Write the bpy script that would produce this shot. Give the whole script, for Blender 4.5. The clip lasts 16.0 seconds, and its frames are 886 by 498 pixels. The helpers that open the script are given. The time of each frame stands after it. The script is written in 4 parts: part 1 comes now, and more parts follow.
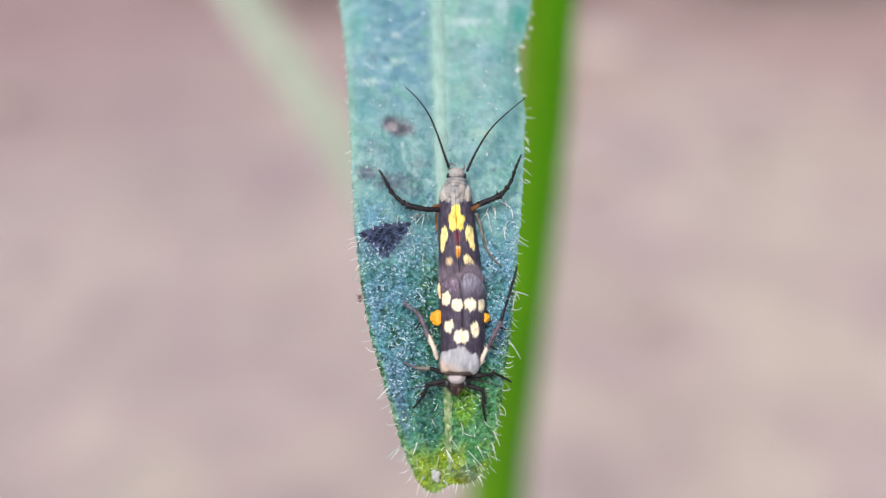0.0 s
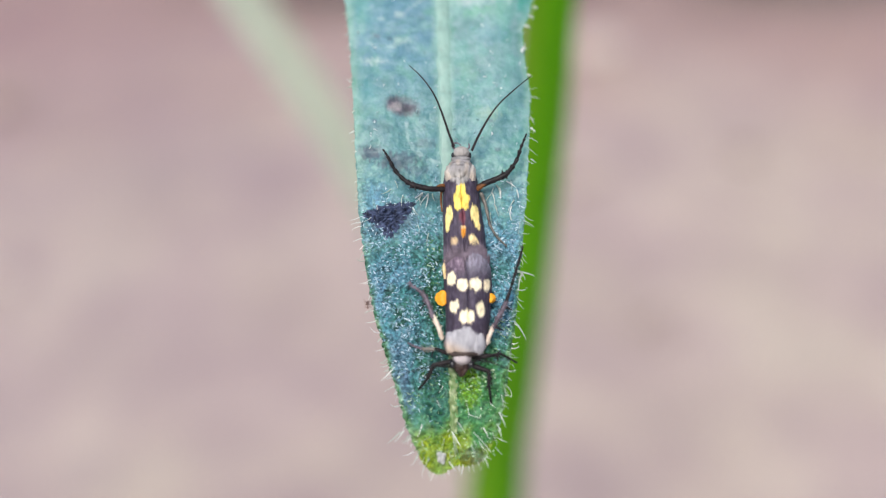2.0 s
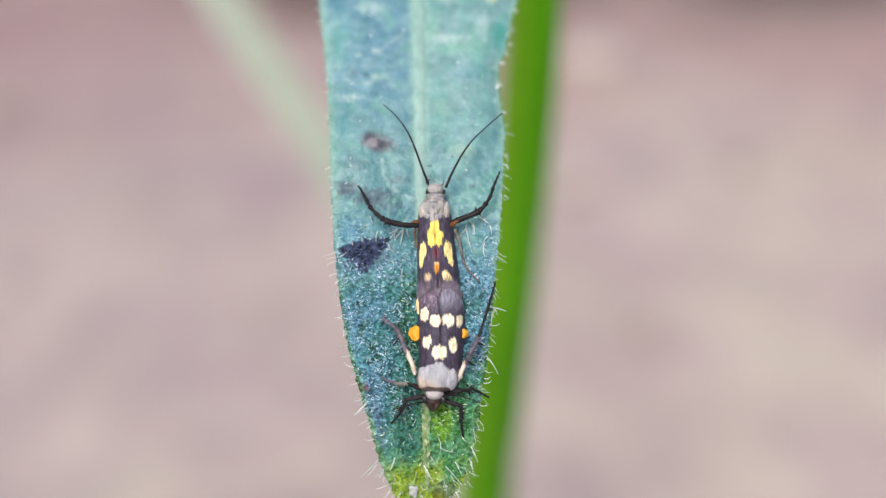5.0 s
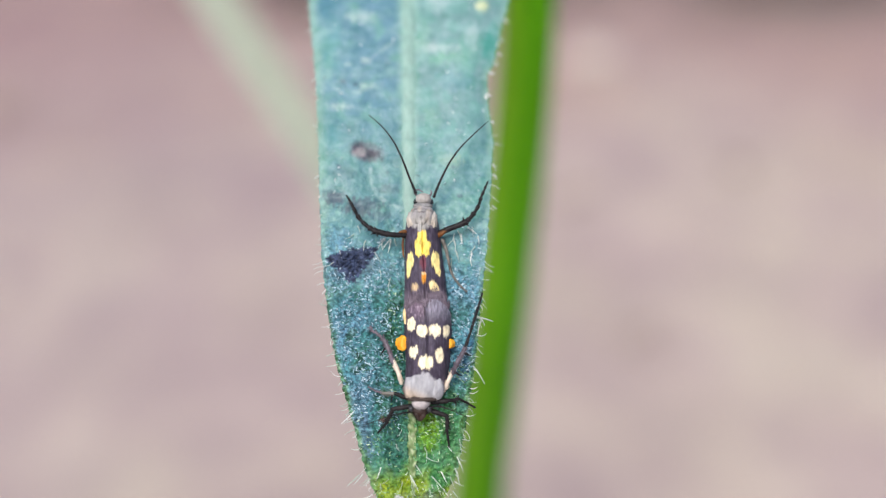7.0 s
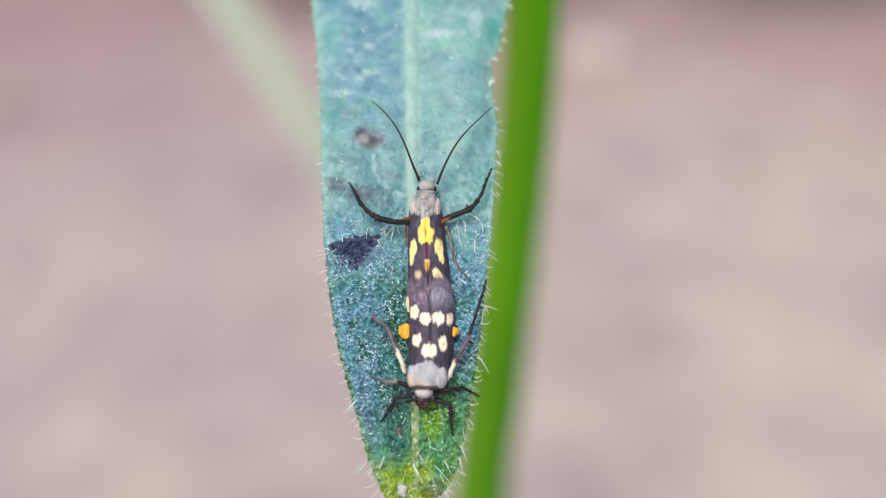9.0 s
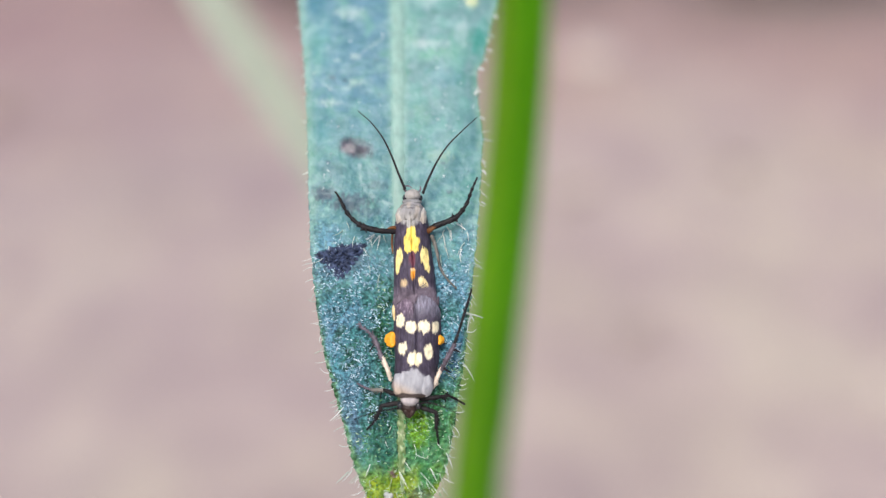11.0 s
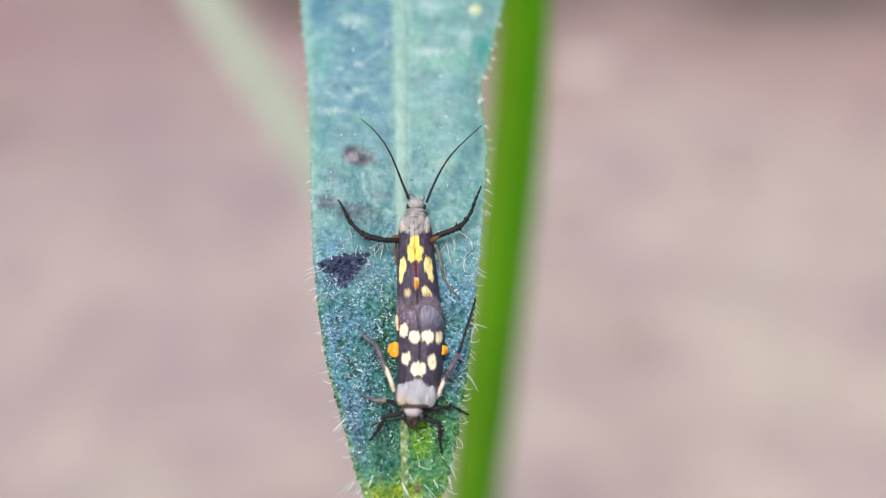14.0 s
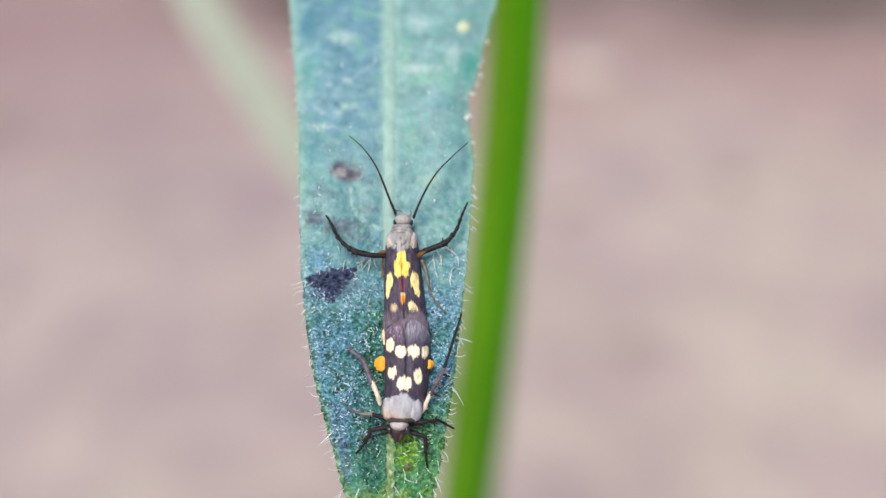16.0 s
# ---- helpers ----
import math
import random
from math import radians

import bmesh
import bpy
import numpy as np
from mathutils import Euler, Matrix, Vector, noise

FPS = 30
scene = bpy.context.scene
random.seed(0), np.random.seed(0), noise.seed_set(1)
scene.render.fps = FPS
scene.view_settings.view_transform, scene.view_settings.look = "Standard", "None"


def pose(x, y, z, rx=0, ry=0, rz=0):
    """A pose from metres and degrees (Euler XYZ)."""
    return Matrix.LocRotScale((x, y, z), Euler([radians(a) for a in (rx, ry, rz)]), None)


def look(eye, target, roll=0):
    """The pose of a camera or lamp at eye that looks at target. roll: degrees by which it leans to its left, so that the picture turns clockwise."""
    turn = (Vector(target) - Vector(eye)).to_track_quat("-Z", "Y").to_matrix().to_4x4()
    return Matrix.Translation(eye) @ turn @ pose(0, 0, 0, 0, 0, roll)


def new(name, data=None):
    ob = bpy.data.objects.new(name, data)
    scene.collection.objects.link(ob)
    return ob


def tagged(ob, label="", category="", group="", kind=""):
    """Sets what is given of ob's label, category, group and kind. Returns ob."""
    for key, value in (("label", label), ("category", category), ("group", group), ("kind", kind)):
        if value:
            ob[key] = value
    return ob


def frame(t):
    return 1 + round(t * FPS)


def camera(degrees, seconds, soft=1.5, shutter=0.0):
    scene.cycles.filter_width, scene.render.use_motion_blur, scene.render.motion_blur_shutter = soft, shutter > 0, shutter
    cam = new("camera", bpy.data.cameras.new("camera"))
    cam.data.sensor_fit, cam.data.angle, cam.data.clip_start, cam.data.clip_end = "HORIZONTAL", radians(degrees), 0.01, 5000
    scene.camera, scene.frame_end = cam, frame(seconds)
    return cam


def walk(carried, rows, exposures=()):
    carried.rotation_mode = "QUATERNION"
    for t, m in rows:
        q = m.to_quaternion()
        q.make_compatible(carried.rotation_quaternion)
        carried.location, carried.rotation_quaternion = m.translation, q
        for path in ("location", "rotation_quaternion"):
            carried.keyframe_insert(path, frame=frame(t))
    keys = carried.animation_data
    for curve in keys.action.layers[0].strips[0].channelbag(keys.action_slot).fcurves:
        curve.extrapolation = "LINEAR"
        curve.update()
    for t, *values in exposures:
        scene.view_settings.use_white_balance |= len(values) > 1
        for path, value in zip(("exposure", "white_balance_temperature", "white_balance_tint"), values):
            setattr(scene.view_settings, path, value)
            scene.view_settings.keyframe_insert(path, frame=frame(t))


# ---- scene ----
# A pair of small moths on a hairy leaf tip, close up. True scale: the pair is about 12 mm long.
LENS = 48.0
cam = camera(LENS, 16.0, 1.3)
MM = 0.001
UNIT = 0.03 * MM                                  # the drawing grid of the leaf sheet
CX, CY = 784.0, 441.0                             # grid origin, at the leaf's pivot
FOCAL = CX / math.tan(radians(LENS / 2))
DEPTH = FOCAL * UNIT                              # eye to leaf, about 53 mm
EYE, DOWN = 0.30, 35.0                            # eye above the ground, degrees that it looks down

# The phone is held in the hand: it shifts by a millimetre or two and turns by about a degree.
# seconds, where the leaf's pivot shows (aside, down, grid units), nearness, lean in degrees, where the far distance shows (aside, down)
STEPS = [(0, 0, 0, 1, 0, 0, 0), (0.2, -1, 6, 0.9984, 0.04, -2, 1.2), (0.5, -15.7, 17.1, 0.996, 0.1, -3.7, 2.2), (0.7, -9, 14, 0.9974, 0.07, -6.4, 3.4),
         (1, -10.3, 19.1, 0.9995, 0.03, -7.7, 2.8), (1.2, -4, 13, 1.0017, -0.05, -8.4, 2.4), (1.5, 28.7, -18.7, 1.005, -0.18, -11.3, 3.7),
         (1.7, 24, -28, 1.0069, -0.15, -10.4, 3.4), (2, 8.5, -35.2, 1.0097, -0.1, -9.3, 3.4), (2.2, -11, -28, 1.0079, -0.06, -8.7, 3.3),
         (2.5, -30.8, -9, 1.0052, 0.01, -10, 3.8), (2.7, -37, 2, 1.0044, 0.05, -11.7, 4.9), (3, -32.1, 6.4, 1.0031, 0.1, -15, 8),
         (3.2, -34, 9, 1.0025, 0.06, -15.9, 9.8), (3.5, -31, 13, 1.0015, 0, -16.9, 11.9), (3.7, -42, 24, 0.9993, 0.02, -15.9, 12.2),
         (3.9, -49, 30, 0.9972, 0.04, -15.3, 12.8), (4, -48.8, 33, 0.9961, 0.05, -15.4, 13), (4.1, -42, 30, 0.9964, 0.07, -16.2, 13.9),
         (4.2, -32, 27, 0.9968, 0.1, -17.5, 14.7), (6.3, -50, 29, 0.9956, 0.36, -10.3, 12.6), (6.5, -50.5, 29.6, 0.9955, 0.38, -12.1, 13.6),
         (6.7, -49, 30, 0.9953, 0.44, -14.3, 14.7), (7, -59.7, 44.9, 0.9949, 0.53, -15.6, 13.9), (7.2, -61, 47, 0.9951, 0.49, -15.9, 13.2),
         (7.5, -48.9, 31.1, 0.9954, 0.42, -15.3, 12.2), (7.7, -51, 22, 1.0003, 0.46, -12.3, 10.4), (8, -60.1, 9.1, 1.0077, 0.51, -6.8, 7.5),
         (8.2, -57, 5, 1.0066, 0.51, -5.1, 6), (8.5, -60.1, 7.6, 1.0049, 0.5, -4, 4.9), (8.7, -56, 13, 1.0049, 0.52, -5.4, 5.2),
         (9, -54.1, 22.9, 1.005, 0.54, -8.1, 6.6), (9.2, -59, 29, 1.0028, 0.51, -9.2, 7.8), (9.5, -66.2, 36, 0.9994, 0.46, -10.6, 9.7),
         (9.7, -79.2, 44.1, 1.0018, 0.6, -10.2, 10.2), (11.8, -65.5, 29, 0.9997, 0.39, -18.8, 19.4), (11.9, -62, 28, 1.0023, 0.48, -19.4, 20.1),
         (12, -59.5, 30.4, 1.005, 0.58, -20, 20.6), (12.2, -72, 37, 1.0028, 0.65, -19.2, 21.4), (12.5, -82.7, 52.5, 0.9996, 0.75, -19.1, 22.4),
         (12.7, -84, 59, 0.9983, 0.79, -19.9, 23.6), (13, -88.1, 71.1, 0.9964, 0.85, -21.1, 25.1), (13.2, -94, 75, 0.9972, 0.81, -21.7, 26.4),
         (13.5, -84.2, 78.4, 0.9983, 0.75, -23.9, 27.5), (13.7, -88, 72, 1.0011, 0.69, -23.1, 28.3), (14, -72.9, 54.9, 1.0054, 0.59, -22.9, 29.1),
         (14.2, -74, 47, 1.0038, 0.7, -21.1, 28.9), (14.5, -87.2, 53.1, 1.0013, 0.87, -17.9, 27.5), (14.7, -93, 64, 0.9981, 0.87, -17.5, 26.8),
         (15, -95.6, 77.9, 0.9933, 0.88, -19.2, 27.4), (15.2, -98, 80, 0.9959, 0.82, -20.7, 29), (15.5, -78.1, 74, 0.9998, 0.74, -25.1, 32.1),
         (15.7, -77, 76, 0.9976, 0.75, -26, 32.9), (16, -96.1, 81, 0.9942, 0.76, -24.2, 33.4)]

START = pose(0, 0, EYE, 90 - DOWN, 0, 0)
PIVOT = START @ Vector((0, 0, -DEPTH))


def eye_pose(dx, dy, near, lean, fx, fy):
    """The eye's pose from which the pivot and the distance show so."""
    turn = START @ pose(0, 0, 0, math.degrees(math.atan(fy / FOCAL)), math.degrees(math.atan(fx / FOCAL)), 0) @ pose(0, 0, 0, 0, 0, lean)
    turn = turn.to_3x3().to_4x4()
    # the lean turns the picture about its middle
    return Matrix.Translation(PIVOT - turn @ (Vector((dx, -dy, -FOCAL)) * UNIT / near)) @ turn


walk(cam, [(row[0], eye_pose(*row[1:])) for row in STEPS])
cam.data.dof.use_dof = True
cam.data.dof.focus_distance = DEPTH - 0.6 * MM
cam.data.dof.aperture_fstop = 11.5
LEAF_POSE = START @ pose(0, 0, -DEPTH)            # the leaf's own space: its pivot, facing the first eye

# ---- world and light: a bright, overcast sky ----
world = bpy.data.worlds.new("sky")
scene.world = world
world.use_nodes = True
wn = world.node_tree.nodes
sky = wn.new("ShaderNodeTexSky")
sky.sky_type, sky.sun_disc, sky.sun_elevation, sky.sun_rotation = "NISHITA", False, radians(62), radians(200)
sky.air_density, sky.dust_density = 1.0, 4.0
world.node_tree.links.new(sky.outputs[0], wn["Background"].inputs[0])
wn["Background"].inputs[1].default_value = 0.105
sun = new("sun", bpy.data.lights.new("sun", "SUN"))
sun.data.energy, sun.data.angle, sun.data.color = 2.0, radians(30), (1.0, 0.97, 0.93)
sun.matrix_world = look((0, 0, 5), Vector((0, 0, 5)) - Vector((-0.25, -0.42, 0.87)))
scene.view_settings.exposure = 0.485


# ---- materials ----
def material(name, rough=0.6, spec=0.4, metal=0.0):
    m = bpy.data.materials.new(name)
    m.use_nodes = True
    b = m.node_tree.nodes["Principled BSDF"]
    b.inputs["Roughness"].default_value = rough
    b.inputs["Specular IOR Level"].default_value = spec
    b.inputs["Metallic"].default_value = metal
    return m, m.node_tree.nodes, m.node_tree.links, b


def noise_tex(nodes, links, scale, detail=4, stretch=None, rough=0.55):
    co = nodes.new("ShaderNodeTexCoord")
    n = nodes.new("ShaderNodeTexNoise")
    n.inputs["Scale"].default_value, n.inputs["Detail"].default_value, n.inputs["Roughness"].default_value = scale, detail, rough
    if stretch:
        mp = nodes.new("ShaderNodeMapping")
        mp.inputs["Scale"].default_value = stretch
        links.new(co.outputs["Object"], mp.inputs[0])
        links.new(mp.outputs[0], n.inputs["Vector"])
    else:
        links.new(co.outputs["Object"], n.inputs["Vector"])
    return n


def ramp(nodes, links, value, stops):
    r = nodes.new("ShaderNodeValToRGB")
    e = r.color_ramp.elements
    while len(e) < len(stops):
        e.new(0.5)
    for k, (p, c) in zip(e, stops):
        k.position, k.color = p, (*c, 1)
    links.new(value, r.inputs[0])
    return r


def mix(nodes, links, fac, a, b, mode="MIX"):
    m = nodes.new("ShaderNodeMix")
    m.data_type, m.blend_type = "RGBA", mode
    for sock, v in ((m.inputs["Factor"], fac), (m.inputs["A"], a), (m.inputs["B"], b)):
        if isinstance(v, (int, float)):
            sock.default_value = v
        elif isinstance(v, tuple):
            sock.default_value = (*v, 1)
        else:
            links.new(v, sock)
    return m.outputs["Result"]


def bump(nodes, links, b, height, strength, distance, below=None):
    n = nodes.new("ShaderNodeBump")
    n.inputs["Strength"].default_value, n.inputs["Distance"].default_value = strength, distance
    links.new(height, n.inputs["Height"])
    if below:
        links.new(below.outputs[0], n.inputs["Normal"])
    links.new(n.outputs[0], b.inputs["Normal"])
    return n


def grained(name, dark, light, scale, rough=0.6, spec=0.3, stretch=None, relief=0.02 * MM, strength=0.5):
    m, n, l, b = material(name, rough, spec)
    tex = noise_tex(n, l, scale, 5, stretch)
    r = ramp(n, l, tex.outputs[0], [(0.3, dark), (0.7, light)])
    l.new(r.outputs[0], b.inputs["Base Color"])
    bump(n, l, b, tex.outputs[0], strength, relief)
    return m


def painted(name, rough, spec, scale, stretch, low, high, relief, strength=0.5):
    """The pigment comes from the mesh; grain and relief from noise."""
    m, n, l, b = material(name, rough, spec)
    at = n.new("ShaderNodeAttribute")
    at.attribute_name = "pigment"
    tex = noise_tex(n, l, scale, 5, stretch)
    r = ramp(n, l, tex.outputs[0], [(0.3, (low,) * 3), (0.7, (high,) * 3)])
    l.new(mix(n, l, 1.0, at.outputs["Color"], r.outputs[0], "MULTIPLY"), b.inputs["Base Color"])
    bump(n, l, b, tex.outputs[0], strength, relief)
    return m


def leaf_material():
    """Waxy and cloudy where the pigment's alpha is 1 (towards the stalk), papillose and speckled where it is 0."""
    m, n, l, b = material("leaf_skin", 0.42, 0.28)
    at = n.new("ShaderNodeAttribute")
    at.attribute_name = "pigment"
    waxy = at.outputs["Alpha"]
    inv = n.new("ShaderNodeMath")
    inv.operation = "SUBTRACT"
    inv.inputs[0].default_value = 1.0
    l.new(waxy, inv.inputs[1])
    cells = n.new("ShaderNodeTexVoronoi")
    cells.inputs["Scale"].default_value = 5200
    co = n.new("ShaderNodeTexCoord")
    l.new(co.outputs["Object"], cells.inputs["Vector"])
    fine = noise_tex(n, l, 7000, 4)
    broad = noise_tex(n, l, 800, 4)
    cloud = noise_tex(n, l, 900, 4, (1.0, 1.3, 1.0), 0.5)
    cloud.inputs["Distortion"].default_value = 0.5
    f = ramp(n, l, fine.outputs[0], [(0.34, (0.22,) * 3), (0.66, (1.6,) * 3)])
    c = ramp(n, l, broad.outputs[0], [(0.3, (0.72, 0.82, 0.8)), (0.7, (1.2, 1.15, 1.15))])
    col = mix(n, l, inv.outputs[0], at.outputs["Color"], mix(n, l, 0.9, at.outputs["Color"], f.outputs[0], "MULTIPLY"))
    col = mix(n, l, 0.8, col, c.outputs[0], "MULTIPLY")
    # pale bloom in wisps
    wisp = ramp(n, l, cloud.outputs[0], [(0.44, (0,) * 3), (0.76, (0.6,) * 3)])
    g = n.new("ShaderNodeMath")
    g.operation = "MULTIPLY"
    l.new(wisp.outputs[0], g.inputs[0])
    l.new(waxy, g.inputs[1])
    col = mix(n, l, g.outputs[0], col, (0.24, 0.40, 0.41))
    # glints of the papillae, painted as pale dots
    dots = ramp(n, l, fine.outputs[0], [(0.60, (0,) * 3), (0.70, (0.75,) * 3)])
    g2 = n.new("ShaderNodeMath")
    g2.operation = "MULTIPLY"
    l.new(dots.outputs[0], g2.inputs[0])
    l.new(inv.outputs[0], g2.inputs[1])
    col = mix(n, l, g2.outputs[0], col, (0.19, 0.38, 0.38))
    # blotches between green and grey
    blotch = noise_tex(n, l, 2300, 5, (1.0, 1.2, 1.0), 0.6)
    blotch.inputs["Distortion"].default_value = 0.8
    bl = ramp(n, l, blotch.outputs[0], [(0.32, (0.66, 0.84, 0.74)), (0.5, (0.98, 1.0, 0.98)), (0.68, (1.32, 1.12, 1.16))])
    col = mix(n, l, 0.75, col, bl.outputs[0], "MULTIPLY")
    l.new(col, b.inputs["Base Color"])
    k = n.new("ShaderNodeMath")
    k.operation = "MULTIPLY_ADD"
    l.new(inv.outputs[0], k.inputs[0])
    k.inputs[1].default_value, k.inputs[2].default_value = 0.75, 0.22
    low = bump(n, l, b, cells.outputs["Distance"], 0.6, 0.11 * MM)
    top = bump(n, l, b, fine.outputs[0], 0.6, 0.10 * MM, low)
    for q in (low, top):
        l.new(k.outputs[0], q.inputs["Strength"])
    rr = ramp(n, l, broad.outputs[0], [(0.3, (0.32,) * 3), (0.7, (0.55,) * 3)])
    l.new(rr.outputs[0], b.inputs["Roughness"])
    return m


def ground_material():
    m, n, l, b = material("dry_soil", 0.9, 0.15)
    big = noise_tex(n, l, 9, 3)
    mid = noise_tex(n, l, 28, 4)
    fine = noise_tex(n, l, 900, 5)
    c1 = ramp(n, l, big.outputs[0], [(0.3, (0.365, 0.288, 0.279)), (0.55, (0.442, 0.36, 0.330)), (0.75, (0.484, 0.412, 0.362))])
    c2 = ramp(n, l, mid.outputs[0], [(0.28, (0.82, 0.825, 0.835)), (0.7, (1.08, 1.09, 1.06))])
    # a darker patch of soil with an uneven edge
    co = n.new("ShaderNodeTexCoord")

    def patch(start, centre, scale, way):
        """start minus (or plus) the distance from a patch's centre, in a stretched plan."""
        mp = n.new("ShaderNodeMapping")
        mp.inputs["Location"].default_value = (-centre[0] * scale[0], -centre[1] * scale[1], 0)
        mp.inputs["Scale"].default_value = (*scale, 0)
        l.new(co.outputs["Object"], mp.inputs["Vector"])
        far = n.new("ShaderNodeVectorMath")
        far.operation = "LENGTH"
        l.new(mp.outputs["Vector"], far.inputs[0])
        out = n.new("ShaderNodeMath")
        out.operation = way
        out.inputs[0].default_value = start
        l.new(far.outputs["Value"], out.inputs[1])
        return out.outputs[0]
    add = n.new("ShaderNodeMath")
    add.operation = "MULTIPLY_ADD"
    edge_noise = noise_tex(n, l, 4.5, 3)
    l.new(edge_noise.outputs[0], add.inputs[0])
    add.inputs[1].default_value = 0.6
    l.new(patch(1.75, (0, 1.75), (0.5, 1.0), "SUBTRACT"), add.inputs[2])
    half = n.new("ShaderNodeMath")
    half.operation = "MULTIPLY"
    half.inputs[1].default_value = 0.87
    l.new(add.outputs[0], half.inputs[0])
    dark_ramp = ramp(n, l, half.outputs[0], [(0.87, (0, 0, 0)), (0.98, (1, 1, 1))])
    pink = ramp(n, l, half.outputs[0], [(0.72, (0, 0, 0)), (0.90, (0.75,) * 3)])
    col = mix(n, l, pink.outputs[0], c1.outputs[0], (0.345, 0.225, 0.215))
    # beige and mauve mottles
    tone = ramp(n, l, noise_tex(n, l, 14, 2).outputs[0], [(0.36, (0.96, 0.94, 0.98)), (0.5, (1, 1, 1)), (0.64, (1.01, 1.035, 0.985))])
    col = mix(n, l, 1.0, col, tone.outputs[0], "MULTIPLY")
    # greyer, mauve soil to one side
    side = n.new("ShaderNodeMath")
    side.operation = "MULTIPLY_ADD"
    l.new(edge_noise.outputs[0], side.inputs[0])
    side.inputs[1].default_value = 0.35
    l.new(patch(-0.9, (-0.9, 0.5), (1.0, 0.6), "ADD"), side.inputs[2])
    mauve = ramp(n, l, side.outputs[0], [(0.0, (0.90, 0.885, 0.93)), (0.22, (0.985, 0.985, 0.985))])
    col = mix(n, l, 1.0, col, mauve.outputs[0], "MULTIPLY")
    # two round pink areas are left out of the dark patch
    dark_mask = dark_ramp.outputs[0]
    for reach, at in ((0.26, (-0.38, 0.79)), (0.17, (0.31, 0.635))):
        dry = ramp(n, l, patch(reach, at, (1.0, 1.0), "SUBTRACT"), [(0.0, (1, 1, 1)), (reach / 2, (0.1,) * 3)])
        dark_mask = mix(n, l, 1.0, dark_mask, dry.outputs[0], "MULTIPLY")
    # further off the dark patch breaks up into large pieces
    off = ramp(n, l, patch(-0.5, (0, 0.5), (1.0, 1.0), "ADD"), [(0.22, (0, 0, 0)), (0.8, (1, 1, 1))])
    piece = ramp(n, l, noise_tex(n, l, 1.3, 6, None, 0.65).outputs[0], [(0.40, (0.15,) * 3), (0.58, (1, 1, 1))])
    dried = mix(n, l, 1.0, off.outputs[0], piece.outputs[0], "MULTIPLY")
    dark_mask = mix(n, l, dried, dark_mask, (0, 0, 0))
    col = mix(n, l, dark_mask, col, (0.15, 0.115, 0.105))
    col = mix(n, l, 1.0, col, c2.outputs[0], "MULTIPLY")
    c3 = ramp(n, l, fine.outputs[0], [(0.25, (0.75,) * 3), (0.75, (1.2,) * 3)])
    col = mix(n, l, 0.8, col, c3.outputs[0], "MULTIPLY")
    l.new(col, b.inputs["Base Color"])
    bump(n, l, b, fine.outputs[0], 0.6, 1.0 * MM)
    return m


def stem_material():
    m, n, l, b = material("green_stem", 0.65, 0.12)
    tex = noise_tex(n, l, 300, 4, (4, 4, 0.5))
    r = ramp(n, l, tex.outputs[0], [(0.3, (0.078, 0.305, 0.0015)), (0.7, (0.130, 0.395, 0.004))])
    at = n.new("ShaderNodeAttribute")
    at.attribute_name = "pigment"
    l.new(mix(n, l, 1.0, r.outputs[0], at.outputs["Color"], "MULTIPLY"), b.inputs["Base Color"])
    bump(n, l, b, tex.outputs[0], 0.4, 0.1 * MM)
    return m


def hair_material(name, shades):
    """Each hair has its own shade."""
    m, n, l, b = material(name, 0.35, 0.4)
    geo = n.new("ShaderNodeNewGeometry")
    r = ramp(n, l, geo.outputs["Random Per Island"], [(0.12, shades[0]), (0.45, shades[1]), (0.74, shades[2]), (0.96, shades[3])])
    l.new(r.outputs[0], b.inputs["Base Color"])
    return m


def single_hair_material():
    """Hairs that are parts of their own: from glassy green to white, hair by hair."""
    m, n, l, b = material("pale_hair", 0.35, 0.5)
    info = n.new("ShaderNodeObjectInfo")
    r = ramp(n, l, info.outputs["Random"], [(0.0, (0.30, 0.39, 0.31)), (0.35, (0.44, 0.51, 0.45)), (0.9, (0.70, 0.73, 0.70))])
    l.new(r.outputs[0], b.inputs["Base Color"])
    return m


LEAF = leaf_material()
SOIL = ground_material()
STEM = stem_material()
PALE = grained("pale_leaf_back", (0.285, 0.315, 0.255), (0.365, 0.395, 0.325), 250, 0.6, 0.3, (3, 1, 1))
WING = painted("wing_scales", 0.5, 0.16, 4600, (1.5, 0.55, 1), 0.6, 1.35, 0.03 * MM)
FUZZ = painted("body_scales", 0.65, 0.15, 3000, (1.6, 0.5, 1), 0.75, 1.25, 0.03 * MM)
BAND = painted("leaf_rib_skin", 0.45, 0.4, 2600, (1, 0.6, 1), 0.85, 1.12, 0.06 * MM, 0.7)
RIB = grained("leaf_rib", (0.20, 0.36, 0.26), (0.34, 0.52, 0.40), 2200, 0.5, 0.4, (1, 0.3, 1), 0.04 * MM)
# bluish-white hairs; their palest shades also stand in for glints on the leaf
HAIR = hair_material("white_hair", ((0.055, 0.165, 0.23), (0.155, 0.305, 0.40), (0.31, 0.46, 0.56), (0.60, 0.72, 0.79)))
GREEN_HAIR = hair_material("green_hair", ((0.035, 0.16, 0.04), (0.11, 0.28, 0.10), (0.26, 0.43, 0.24), (0.62, 0.74, 0.54)))
TIP_HAIR = single_hair_material()
SPECK = hair_material("hair_speck", ((0.13, 0.26, 0.28), (0.25, 0.38, 0.40), (0.40, 0.50, 0.52), (0.66, 0.72, 0.72)))
BLACK = grained("black_leg_scales", (0.004, 0.0035, 0.004), (0.030, 0.025, 0.027), 3500, 0.45, 0.15)
BROWN = grained("brown_leg_scales", (0.05, 0.045, 0.04), (0.24, 0.225, 0.20), 2600, 0.55, 0.2)
